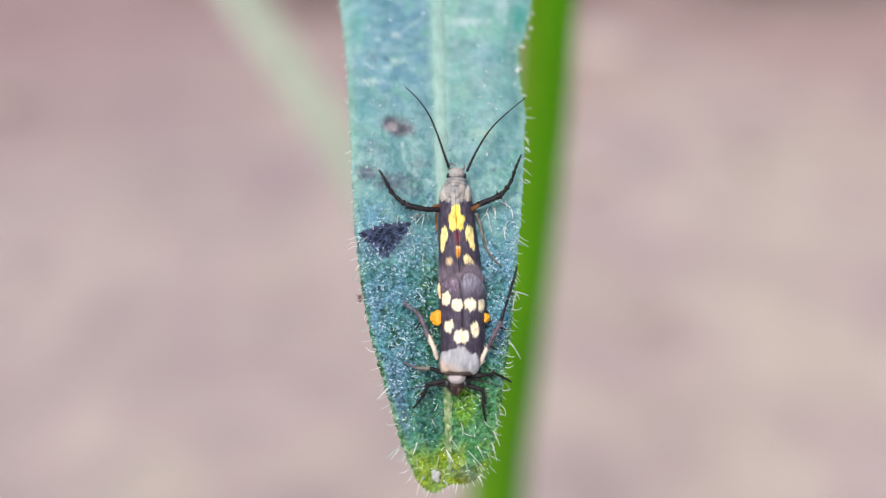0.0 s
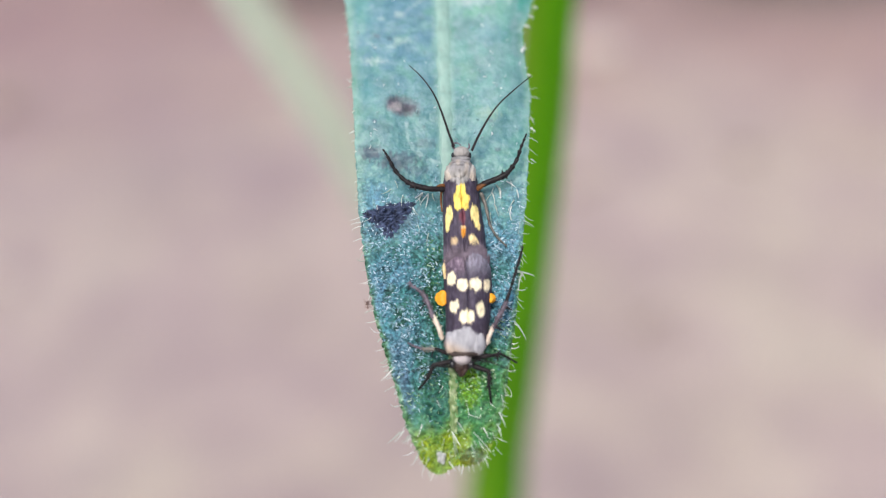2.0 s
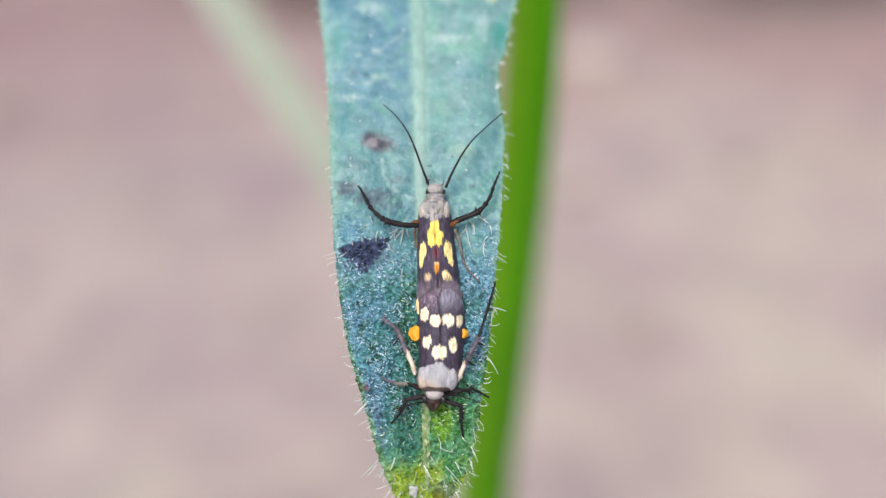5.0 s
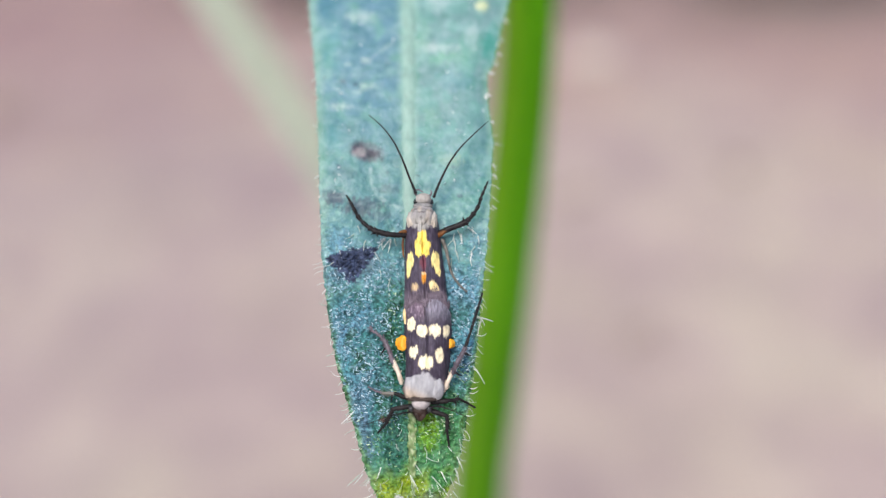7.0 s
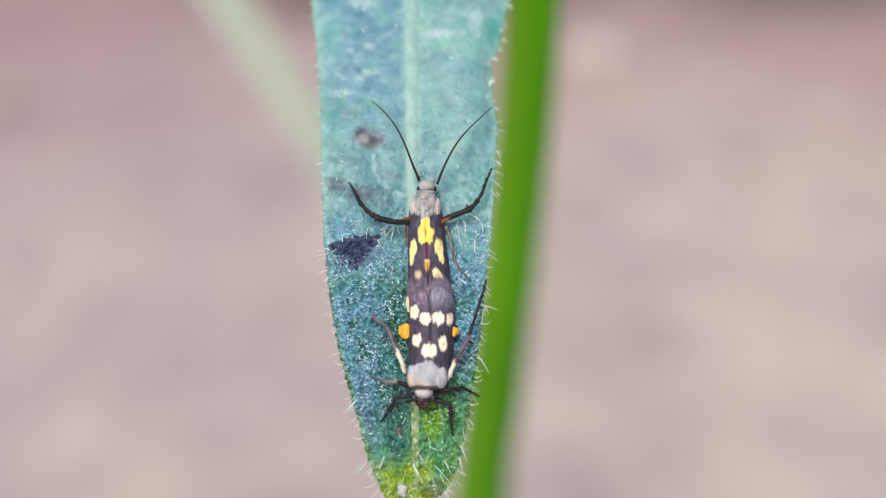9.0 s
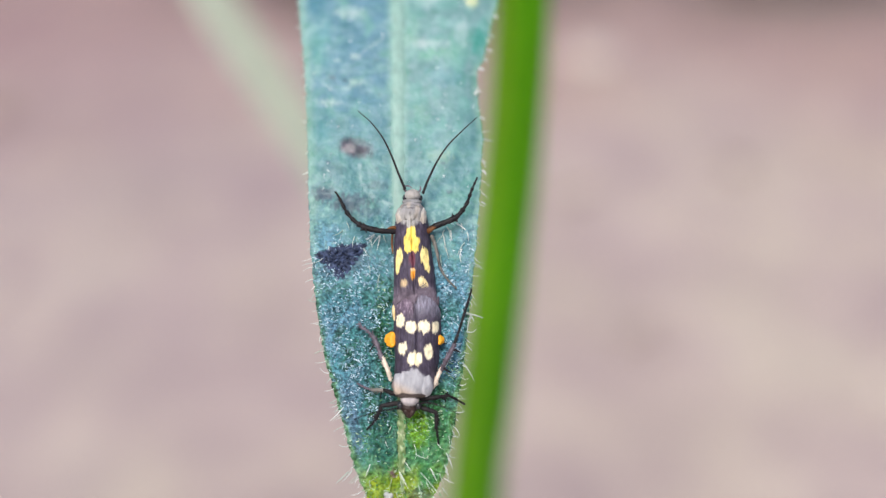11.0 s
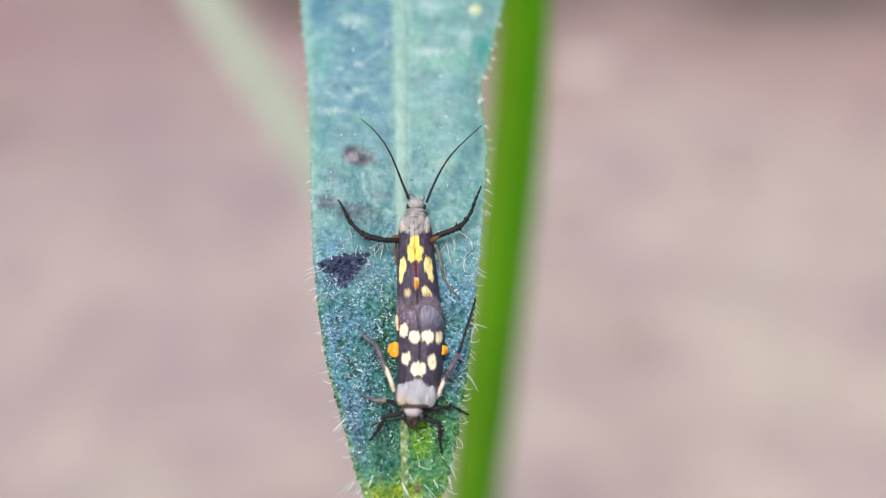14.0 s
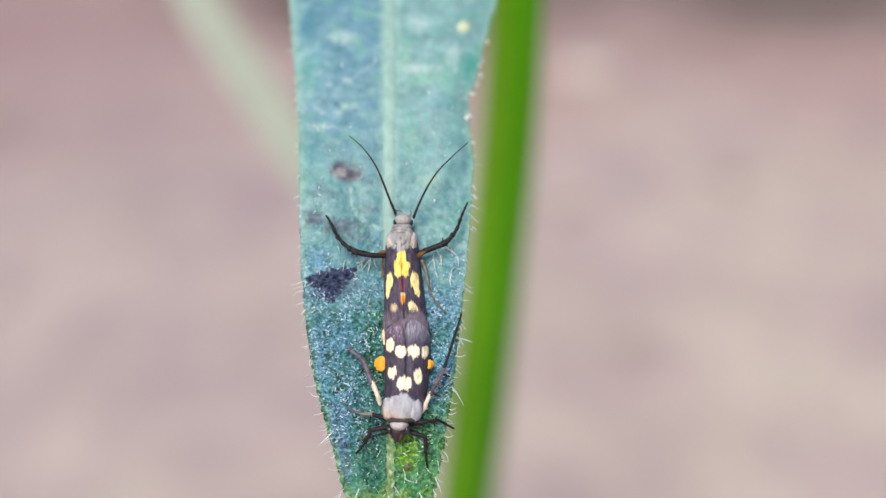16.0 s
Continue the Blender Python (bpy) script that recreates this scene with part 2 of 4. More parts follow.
GREYLEG = grained("purple_grey_leg_scales", (0.05, 0.04, 0.052), (0.20, 0.165, 0.20), 3000, 0.5, 0.2)
CREAM = grained("cream_scales", (0.55, 0.45, 0.36), (0.78, 0.68, 0.56), 3000, 0.55, 0.3)
ORANGE = grained("orange_scales", (0.70, 0.27, 0.01), (0.92, 0.46, 0.03), 2600, 0.5, 0.35)
FRINGE = grained("purple_grey_fringe", (0.08, 0.06, 0.08), (0.25, 0.20, 0.25), 2500, 0.6, 0.3)
LEMONY = grained("pale_yellow_scales", (0.62, 0.45, 0.20), (0.85, 0.70, 0.42), 2600, 0.55, 0.2)
RUSTY = grained("rusty_leg_scales", (0.05, 0.018, 0.008), (0.26, 0.105, 0.03), 3000, 0.55, 0.3)
# the light blue end of this grain paints glints on the crumpled crust
CRUST = grained("blue_black_dried_tissue", (0.002, 0.003, 0.008), (0.085, 0.115, 0.215), 4200, 0.5, 0.22, None, 0.2 * MM, 1.0)
EYEBALL = grained("dark_compound_eye", (0.006, 0.006, 0.008), (0.03, 0.03, 0.035), 9000, 0.2, 0.6)
FACE = grained("dark_brown_face_scales", (0.012, 0.006, 0.005), (0.05, 0.027, 0.022), 3000, 0.5, 0.35)
CRUMB = grained("chalky_crumb", (0.30, 0.31, 0.29), (0.55, 0.56, 0.54), 5000, 0.7, 0.3)
MITE = grained("reddish_mite_skin", (0.07, 0.04, 0.035), (0.28, 0.19, 0.165), 6000, 0.4, 0.4)


# ---- mesh helpers ----
def on_leaf(x, y, h=0.0):
    """A point of the leaf sheet in the leaf's space: x across, y towards the tip (grid units), h grid units above the sheet, which leans back upwards."""
    d = DEPTH + (0.13 * (CY - y) + 0.00050 * max(0.0, 380 - y) ** 2) * UNIT - h * UNIT
    return Vector(((x - CX) * UNIT * d / DEPTH, (CY - y) * UNIT * d / DEPTH, DEPTH - d))


def part(name, bm, mat, parent=None, label="", smooth=True):
    me = bpy.data.meshes.new(name)
    bm.normal_update()
    bm.to_mesh(me)
    bm.free()
    if smooth:
        me.shade_smooth()
    me.materials.append(mat)
    ob = new(name, me)
    ob.parent = parent
    if label:
        ob["label"] = label
    return ob


def tube(bm, pts, radii, sides=8, flat=1.0):
    """A closed tube along pts."""
    pts = [Vector(p) for p in pts]
    rings = []
    for i, p in enumerate(pts):
        d = (pts[min(i + 1, len(pts) - 1)] - pts[max(i - 1, 0)]).normalized()
        side = d.cross(Vector((0, 0, 1)))
        side = side.normalized() if side.length > 1e-3 else Vector((1, 0, 0))
        up = side.cross(d)
        r = radii[i] if isinstance(radii, (list, tuple)) else radii
        rings.append([bm.verts.new(p + r * (math.cos(a) * side + flat * math.sin(a) * up)) for a in [2 * math.pi * k / sides for k in range(sides)]])
    for a, b in zip(rings, rings[1:]):
        for k in range(sides):
            bm.faces.new((a[k], b[k], b[(k + 1) % sides], a[(k + 1) % sides]))
    bm.faces.new(rings[0][::-1])
    bm.faces.new(rings[-1])


def smooth_line(pts, steps=5):
    """A Catmull-Rom line through pts (tuples of any length)."""
    p = [np.array(q, float) for q in pts]
    p = [2 * p[0] - p[1]] + p + [2 * p[-1] - p[-2]]
    out = []
    for i in range(1, len(p) - 2):
        for k in range(steps):
            u = k / steps
            out.append(0.5 * (2 * p[i] + (p[i + 1] - p[i - 1]) * u + (2 * p[i - 1] - 5 * p[i] + 4 * p[i + 1] - p[i + 2]) * u ** 2
                              + (3 * p[i] - p[i - 1] - 3 * p[i + 1] + p[i + 2]) * u ** 3))
    return [tuple(float(c) for c in q) for q in out + [p[-2]]]


def limb(name, knots, mat, parent, base, label="", ragged=0.0, sides=8, joints=0, bristles=0):
    """A limb through knots (x, y, h, radius), all in grid units; base is the thing's own origin. The ends are rounded.
    joints: how many short joints it has, each one wider, with bristling scales, towards its end; bristles: how many fine scales stand off it."""
    line = smooth_line(knots, 14 if joints else 6)
    bm = bmesh.new()
    pts = [on_leaf(q[0], q[1], q[2]) - base for q in line]
    radii = [max(0.4, q[3] * (1 + ragged * (random.random() - 0.4))) * UNIT for q in line]
    if joints:
        radii = [r * (0.72 + 0.55 * (i / len(line) * joints % 1.0) ** 1.5) for i, r in enumerate(radii)]
    for end, near in ((0, 1), (-1, -2)):
        out = (pts[end] - pts[near]).normalized()
        cap = [(pts[end] + out * radii[end] * f, radii[end] * g) for f, g in ((0.55, 0.82), (0.95, 0.3))]
        if end == 0:
            pts, radii = [c[0] for c in cap[::-1]] + pts, [c[1] for c in cap[::-1]] + radii
        else:
            pts, radii = pts + [c[0] for c in cap], radii + [c[1] for c in cap]
    tube(bm, pts, radii, sides)
    rng = random.Random(len(name) + int(knots[0][0]))
    for k in range(bristles):
        i = rng.randrange(2, len(pts) - 3)
        along = (pts[i + 1] - pts[i]).normalized()
        out = along.cross(Vector((0, 0, 1))).normalized() * rng.choice((-1, 1)) + Vector((0, 0, rng.uniform(0, 0.8)))
        way = (along * 1.3 + out * rng.uniform(0.5, 1.1)).normalized() * rng.uniform(4, 9) * UNIT
        root = pts[i] + out.normalized() * radii[i] * 0.7
        tube(bm, [root, root + way * 0.5, root + way], [0.75 * UNIT, 0.6 * UNIT, 0.2 * UNIT], 4)
    return part(name, bm, mat, parent, label)


def straight(a, b, r0, r1, belly=0.15):
    """Knots of a spindle from a to b (x, y, h)."""
    return [(*[p + (q - p) * f for p, q in zip(a, b)], (r0 + (r1 - r0) * f) * (1 + belly * math.sin(math.pi * f))) for f in (0, 0.25, 0.5, 0.75, 1)]


def jointed_leg(name, joints, radii, mats, parent, base, label):
    """Thigh, shin and a foot of small joints; the foot follows the last joints."""
    leg = limb(name, straight(joints[0], joints[1], radii[0], radii[0] * 0.85, 0.2), mats[0], parent, base, label, 0.2)
    limb("shin", straight(joints[1], joints[2], radii[1], radii[1] * 0.9, 0.1), mats[1], leg, base, "", 0.25, 8, 0, 10)
    foot = joints[2:]
    n = len(foot) - 1
    for i in range(n):
        r = radii[2] * (1 - 0.45 * i / max(1, n))
        limb("foot_joint", straight(foot[i], foot[i + 1], r * 0.8, r, 0.1), mats[2], leg, base, "", 0.25, 6)
    return leg


def blob(bm, c, rx, ry, rz, seg=16, rough=0.0):
    """An ellipsoid round c (leaf space, metres), radii in grid units."""
    made = bmesh.ops.create_uvsphere(bm, u_segments=seg, v_segments=seg // 2 + 2, radius=1)["verts"]
    for v in made:
        k = 1 + rough * noise.noise(v.co * 2.3 + Vector(c) * 900)
        v.co = Vector(c) + Vector((v.co.x * rx, v.co.y * ry, v.co.z * rz)) * UNIT * k


def pigment(ob, colours):
    at = ob.data.color_attributes.new("pigment", "FLOAT_COLOR", "POINT")
    at.data.foreach_set("color", np.array([tuple(c) + (1.0,) * (4 - len(c)) for c in colours], dtype=np.float32).ravel())


def smoothstep(a, b, v):
    t = min(1, max(0, (v - a) / (b - a)))
    return t * t * (3 - 2 * t)


def blend(a, b, f):
    return tuple(p + (q - p) * f for p, q in zip(a, b))


def curve_of(table, y):
    """Straight steps between the rows of a table of (y, value), which rise in y."""
    if y <= table[0][0]:
        return table[0][1]
    for (a, p), (b, q) in zip(table, table[1:]):
        if y <= b:
            return p + (q - p) * (y - a) / (b - a)
    return table[-1][1]


# ---- ground ----
def build_ground():
    bm = bmesh.new()
    rings = [0.0, 0.15, 0.3, 0.45, 0.6, 0.75, 0.9, 1.1, 1.4, 2, 4, 10, 40, 150, 600]
    last = None
    for r in rings:
        if r == 0:
            ring = [bm.verts.new((0, 0.45, 0))]
        else:
            ring = []
            for k in range(48):
                a = 2 * math.pi * k / 48
                p = Vector((r * math.cos(a), 0.45 + r * math.sin(a), 0))
                p.z = 0.006 * noise.noise(p * 7) if r < 20 else 0
                ring.append(bm.verts.new(p))
        if last:
            for k in range(48):
                j = (k + 1) % 48
                if len(last) == 1:
                    bm.faces.new((last[0], ring[k], ring[j]))
                else:
                    bm.faces.new((last[k], ring[k], ring[j], last[j]))
        last = ring
    tagged(part("ground", bm, SOIL), "pinkish grey-brown dry bare soil, out of focus", "ground", kind="structure")


def build_pebbles():
    """Loose stones and crumbs of soil; seconds of the list: across, away, radius (m), shade."""
    pale = grained("pale_pebble", (0.42, 0.36, 0.32), (0.60, 0.53, 0.48), 300, 0.8, 0.2, None, 0.3 * MM)
    dark = grained("dark_soil_clod", (0.10, 0.07, 0.065), (0.20, 0.15, 0.14), 300, 0.9, 0.1, None, 0.5 * MM)
    for x, y, r, mat, nm, lab in PEBBLES:
        bm = bmesh.new()
        bmesh.ops.create_icosphere(bm, subdivisions=3, radius=1)
        for v in bm.verts:
            k = 1 + 0.35 * noise.noise(v.co * 1.6 + Vector((x * 90, y * 70, 0)))
            v.co = Vector((v.co.x * 1.15, v.co.y * 0.9, v.co.z * 0.6)) * r * k
        ob = part(nm, bm, pale if mat else dark)
        ob.location = (x, y, r * 0.3)
        tagged(ob, lab, "stone" if mat else "soil clod", "stones and clods on the soil")


PALE_STONE, CLOD = ("pebble", "small pale pebble lying on the dry soil"), ("soil_clod", "small dark clod lying on the dry soil")
PEBBLES = [(0.115, 0.675, 0.017, 1, *PALE_STONE), (0.100, 0.365, 0.0041, 0, *CLOD), (0.108, 0.372, 0.0032, 0, *CLOD), (0.092, 0.358, 0.0036, 0, *CLOD), (0.112, 0.359, 0.0031, 0, *CLOD),
           (0.103, 0.351, 0.0034, 0, *CLOD), (0.087, 0.369, 0.0029, 0, *CLOD), (0.082, 0.488, 0.0044, 0, *CLOD), (0.072, 0.480, 0.0037, 0, *CLOD), (0.092, 0.494, 0.0038, 0, *CLOD), (0.185, 0.525, 0.006, 0, *CLOD), (-0.282, 0.583, 0.008, 0, *CLOD),
           (0.27, 0.835, 0.020, 0, *CLOD), (0.36, 0.86, 0.014, 0, *CLOD), (-0.116, 0.772, 0.018, 0, *CLOD), (-0.22, 0.40, 0.007, 1, *PALE_STONE), (0.2, 0.33, 0.006, 1, *PALE_STONE)]


def behind(x, y, k):
    """A point k leaf-distances from the eye, in world space."""
    return START @ Vector(((x - CX) * UNIT * k, (CY - y) * UNIT * k, -DEPTH * k))


# ---- stem and pale side leaf behind the leaf ----
# knots of the stem: x, y, leaf-distances from the eye; it stands upright, so that it goes away from the eye downwards
STEM_LINE = [(1012, -900, 1.42), (988, -400, 1.58), (971, 0, 1.80), (954, 220, 1.98), (929, 441, 2.20), (903, 662, 2.45), (877, 882, 2.72), (850, 1300, 3.2)]


def build_stem():
    pivot = behind(929, 441, 2.2)
    pts = [behind(*knot) - pivot for knot in STEM_LINE]
    foot = pts[-1] + Vector((0, 0.01, -0.02))
    ground_point = Vector((pts[-1].x - 0.004, pts[-1].y + 0.02, -pivot.z - 0.004))
    pts += [foot, foot.lerp(ground_point, 0.5) + Vector((0.0, 0.004, 0)), ground_point]
    bm = bmesh.new()
    dense = smooth_line([tuple(p) for p in pts], 8)
    radii = [(1.88 + 0.047 * min(i, 56) + 0.04 * noise.noise(Vector((i * 0.35, 0, 0)))) * MM for i in range(len(dense))]
    tube(bm, dense, radii, 20)
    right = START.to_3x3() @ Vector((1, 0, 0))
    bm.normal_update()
    # paler olive to the left: highlights and background blur put into the colour
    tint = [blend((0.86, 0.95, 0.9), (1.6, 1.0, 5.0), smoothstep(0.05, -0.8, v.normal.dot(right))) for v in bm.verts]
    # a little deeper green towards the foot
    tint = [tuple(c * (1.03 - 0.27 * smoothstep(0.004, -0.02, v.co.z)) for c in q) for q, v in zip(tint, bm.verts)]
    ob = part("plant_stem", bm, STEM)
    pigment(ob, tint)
    ob.matrix_basis = Matrix.Translation(pivot)
    tagged(ob, "upright smooth bright green plant stem, out of focus", "stem")
    return ob


def build_side_leaf():
    """A long narrow pale leaf that leaves low behind the stem."""
    bm = bmesh.new()
    knots = [(866, 1400, 3.4, 0.9), (884, 980, 3.0, 0.9), (880, 760, 2.8, 1.0), (800, 590, 2.6, 1.9), (702, 425, 2.45, 2.5), (585, 228, 2.45, 2.8), (429, 0, 2.5, 2.9),
             (284, -235, 2.55, 2.4), (140, -460, 2.6, 1.0), (82, -550, 2.65, 0.2)]
    line = smooth_line(knots, 6)
    rows = []
    m = START.to_3x3()
    for i, q in enumerate(line):
        p = behind(q[0], q[1], q[2])
        n = behind(*line[min(i + 1, len(line) - 1)][:3]) - behind(*line[max(i - 1, 0)][:3])
        d = n.normalized()
        side = d.cross(m @ Vector((0, 0, 1))).normalized()
        up = side.cross(d)
        rows.append([[bm.verts.new(p + side * a * q[3] * MM + up * (0.55 * abs(a) * q[3] + o) * MM) for a in (-1, -0.6, -0.2, 0, 0.2, 0.6, 1)] for o in (0.12, -0.12)])
    for r, s in zip(rows, rows[1:]):
        for k in range(6):
            bm.faces.new((r[0][k], r[0][k + 1], s[0][k + 1], s[0][k]))
            bm.faces.new((r[1][k + 1], r[1][k], s[1][k], s[1][k + 1]))
        bm.faces.new((r[1][0], r[0][0], s[0][0], s[1][0]))
        bm.faces.new((r[0][6], r[1][6], s[1][6], s[0][6]))
    foot = behind(866, 1400, 3.4)
    tube(bm, [behind(884, 980, 3.0), foot, foot.lerp(Vector((foot.x, foot.y + 0.03, 0)), 0.5), Vector((foot.x, foot.y + 0.04, -0.004))], [0.9 * MM] * 4, 10)
    ob = new("narrow_leaf")
    part("blade", bm, PALE, ob)
    bm = bmesh.new()
    tube(bm, [behind(*q[:3]) + m @ Vector((0, 0, 0.0001)) for q in line[6:]], [0.12 * q[3] * MM + 0.00005 for q in line[6:]], 8)
    part("midrib", bm, PALE, ob)
    tagged(ob, "long narrow pale green leaf, strongly out of focus", "leaf")


# ---- the leaf ----
LEFT = [(-560, 690), (-420, 640), (-250, 598), (-120, 588), (0, 600), (100, 612), (200, 618), (300, 622), (400, 627), (500, 638), (600, 656), (700, 685),
        (780, 708), (805, 715), (834, 722), (863, 731), (874, 735)]
# the two-lobed end of the blade: x, y
END = [(732, 842), (742, 857), (752, 867), (765, 873), (778, 870), (790, 862), (798, 857), (808, 858), (822, 859), (838, 853), (848, 843), (860, 826)]
RIGHT = [(-560, 850), (-420, 905), (-250, 950), (-120, 972), (0, 942), (60, 930), (90, 917), (150, 922), (200, 930), (300, 927), (400, 921), (500, 912),
         (600, 903), (700, 889), (760, 880), (790, 874), (811, 871), (842, 865), (874, 857)]
MID = [(-560, 772), (-200, 768), (0, 775), (300, 782), (500, 786), (700, 791), (874, 797)]


def pucker_at(x, y):
    """The small crests and hollows between the veinlets, -1 to 1."""
    return 0.75 * noise.noise(Vector((x * 0.062, y * 0.075, 21))) + 0.75 * noise.noise(Vector((x * 0.125, y * 0.15, 4))) + 0.5 * noise.noise(Vector((x * 0.25, y * 0.29, 14)))


def sheet_height(x, y):
    """How far the blade rises over the flat sheet, grid units."""
    xl, xr, xm = curve_of(LEFT, y), curve_of(RIGHT, y), curve_of(MID, y)
    a = (x - xm) / max(20, (xr - xm) if x > xm else (xm - xl))
    h = 14 * abs(a) ** 1.0 - 16 * max(0, abs(a) - 0.6) ** 1.5      # a shallow trough along the rib
    h -= 19 * max(0.0, abs(a) - 0.55) ** 2 / 0.2 * (1 - smoothstep(180, 380, y))      # the margins roll back above
    h += 5 * noise.noise(Vector((x * 0.012, y * 0.012, 3))) + 2.0 * noise.noise(Vector((x * 0.05, y * 0.05, 9)))
    h += (0.5 + 4.6 * smoothstep(400, 560, y) + 1.5 * smoothstep(680, 760, y)) * pucker_at(x, y)
    return h - 8


def in_spot(x, y, cx, cy, rx, ry, turn=0.0, rag=0.15, seed=0.0, square=2.0):
    c, s = math.cos(radians(turn)), math.sin(radians(turn))
    u, v = ((x - cx) * c + (y - cy) * s) / rx, (-(x - cx) * s + (y - cy) * c) / ry
    return 1 - (abs(u) ** square + abs(v) ** square) ** (1 / square) + rag * noise.noise(Vector((x * 0.22, y * 0.09, seed)))


def leaf_colour(x, y):
    xl, xr, xm = curve_of(LEFT, y), curve_of(RIGHT, y), curve_of(MID, y)
    side = 1 if x > xm else -1
    n1 = noise.noise(Vector((x * 0.016, y * 0.016, 5)))
    n2 = noise.noise(Vector((x * 0.045, y * 0.045, 8)))
    n3 = noise.noise(Vector((x * 0.03, y * 0.011, 15)))
    teal, aqua, blue, lime = (0.080, 0.255, 0.320), (0.13, 0.295, 0.275), (0.125, 0.265, 0.43), (0.25, 0.335, 0.008)
    col = blend(teal, blue, 0.6 * smoothstep(-0.2, 0.35, n1 + 0.3 * n2 + (0.1 if side > 0 else 0)))
    upper = 1 - smoothstep(310, 500, y + 80 * n1)
    col = blend(col, blend((0.094, 0.210, 0.275) if side < 0 else (0.135, 0.255, 0.262), (0.078, 0.205, 0.225), smoothstep(90, 260, y + 60 * n2)), upper)
    col = blend(col, aqua, upper * 0.75 * smoothstep(0.02, 0.45, n2 + 0.5 * n3 + (0.12 if side > 0 else -0.08)))
    col = blend(col, (0.055, 0.24, 0.20), upper * 0.45 * smoothstep(0.1, 0.5, n3 + (0.1 if side > 0 else -0.15)) * smoothstep(90, 20, min(x - xl, xr - x)))
    near = 1 - smoothstep(25, 115, abs(x - xm) + 30 * n2)
    low = smoothstep(400, 520, y) * (1 if side < 0 else 0.7)
    col = blend(col, (0.030, 0.150, 0.115), 0.9 * near * low)
    col = blend(col, (0.014, 0.085, 0.030), low * smoothstep(0.05, 0.38, n3 + 0.6 * n2) * 0.75)
    for cx, cy, rx, ry, c in ((690, 690, 40, 75, (0.075, 0.17, 0.25)), (893, 600, 26, 70, (0.035, 0.13, 0.23)), (890, 455, 34, 34, (0.085, 0.24, 0.33)), (668, 500, 34, 30, (0.07, 0.22, 0.29))):
        col = blend(col, c, 0.8 * smoothstep(0, 0.6, in_spot(x, y, cx, cy, rx, ry, 0, 0.6, cy)))
    tip = smoothstep(765, 835, y + 50 * n1 + 40 * n2) * (1 - 0.35 * smoothstep(0, 0.4, n3))
    col = blend(col, (0.045, 0.20, 0.035), smoothstep(640, 780, y + (60 if side > 0 else -40) + 70 * n1) * 0.85)
    col = blend(col, (0.012, 0.085, 0.085), 0.6 * smoothstep(0, 0.5, in_spot(x, y, 762, 748, 26, 56, 0, 0.6, 18)))
    col = blend(col, (0.135, 0.30, 0.004), 0.95 * smoothstep(0, 0.5, in_spot(x, y, 822, 718, 25, 48, 0, 0.4, 8)))
    col = blend(col, (0.09, 0.17, 0.25), 0.8 * smoothstep(0, 0.5, in_spot(x, y, 706, 722, 17, 66, -14, 0.5, 28)))
    col = blend(col, lime, tip)
    col = blend(col, (0.085, 0.085, 0.003), 0.8 * smoothstep(0, 0.5, in_spot(x, y, 826, 842, 34, 20, 0, 0.4, 4)))
    # pale band along the rib
    band = 26 - 18 * smoothstep(0, 700, y)
    col = blend(col, blend((0.20, 0.35, 0.31), (0.14, 0.24, 0.08), smoothstep(450, 720, y)), 0.85 * (1 - smoothstep(0.35 * band, band, abs(x - xm))) * (1 - tip))
    edge = min(x - xl, xr - x)
    col = blend(col, (0.22, 0.38, 0.31), 0.75 * (1 - smoothstep(2, 15 + (8 if side < 0 else 0), edge + 5 * n2)) * (1 - 0.7 * tip) * (0.3 + 0.7 * upper))
    col = blend(col, (0.12, 0.27, 0.05), 0.75 * (1 - smoothstep(2, 12, edge + 9 * n2)) * smoothstep(520, 640, y) * (1 - tip))
    # pale granules over the middle of the blade
    g = noise.noise(Vector((x * 0.10, y * 0.10, 41))) + 0.7 * noise.noise(Vector((x * 0.23, y * 0.23, 43)))
    mid = smoothstep(180, 330, y) * (1 - smoothstep(430, 500, y)) * (1 - smoothstep(0, 60, 40 - abs(x - xm)))
    col = blend(col, (0.25, 0.43, 0.40), 0.55 * mid * smoothstep(0.12, 0.65, g))
    col = blend(col, (0.045, 0.15, 0.185), 0.65 * mid * smoothstep(-0.05, -0.55, g))
    # puckers: highlights painted on the hairy crests, shade painted into the green hollows
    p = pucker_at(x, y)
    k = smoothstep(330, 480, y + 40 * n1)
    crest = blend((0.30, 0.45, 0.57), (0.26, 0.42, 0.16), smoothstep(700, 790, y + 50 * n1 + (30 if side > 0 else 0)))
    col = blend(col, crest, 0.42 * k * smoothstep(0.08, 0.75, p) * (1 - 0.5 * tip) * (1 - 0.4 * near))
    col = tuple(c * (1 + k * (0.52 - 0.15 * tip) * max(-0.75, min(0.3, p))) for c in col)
    # a deep green rim below, broken by edge highlights painted pale on the teeth
    rim = (1 - smoothstep(1.5, 8, edge + 3 * n2)) * smoothstep(400, 520, y) * (1 - 0.8 * tip)
    col = blend(col, (0.035, 0.13, 0.045) if noise.noise(Vector((side * 9, y * 0.09, 2))) < 0.1 else (0.20, 0.34, 0.20), 0.75 * rim)
    # stains
    s = in_spot(x, y, 706, 224, 39, 21, 14, 0.2, 4)
    col = blend(col, (0.066, 0.058, 0.086), 0.9 * smoothstep(0.0, 0.4, s))
    col = blend(col, (0.24, 0.21, 0.235), 0.85 * smoothstep(0.1, 0.5, in_spot(x, y, 692, 226, 17, 11, 0, 0.15, 6)))
    col = blend(col, (0.02, 0.02, 0.04), 0.8 * smoothstep(0, 0.5, in_spot(x, y, 713, 230, 10, 7, 20, 0.2, 3)))
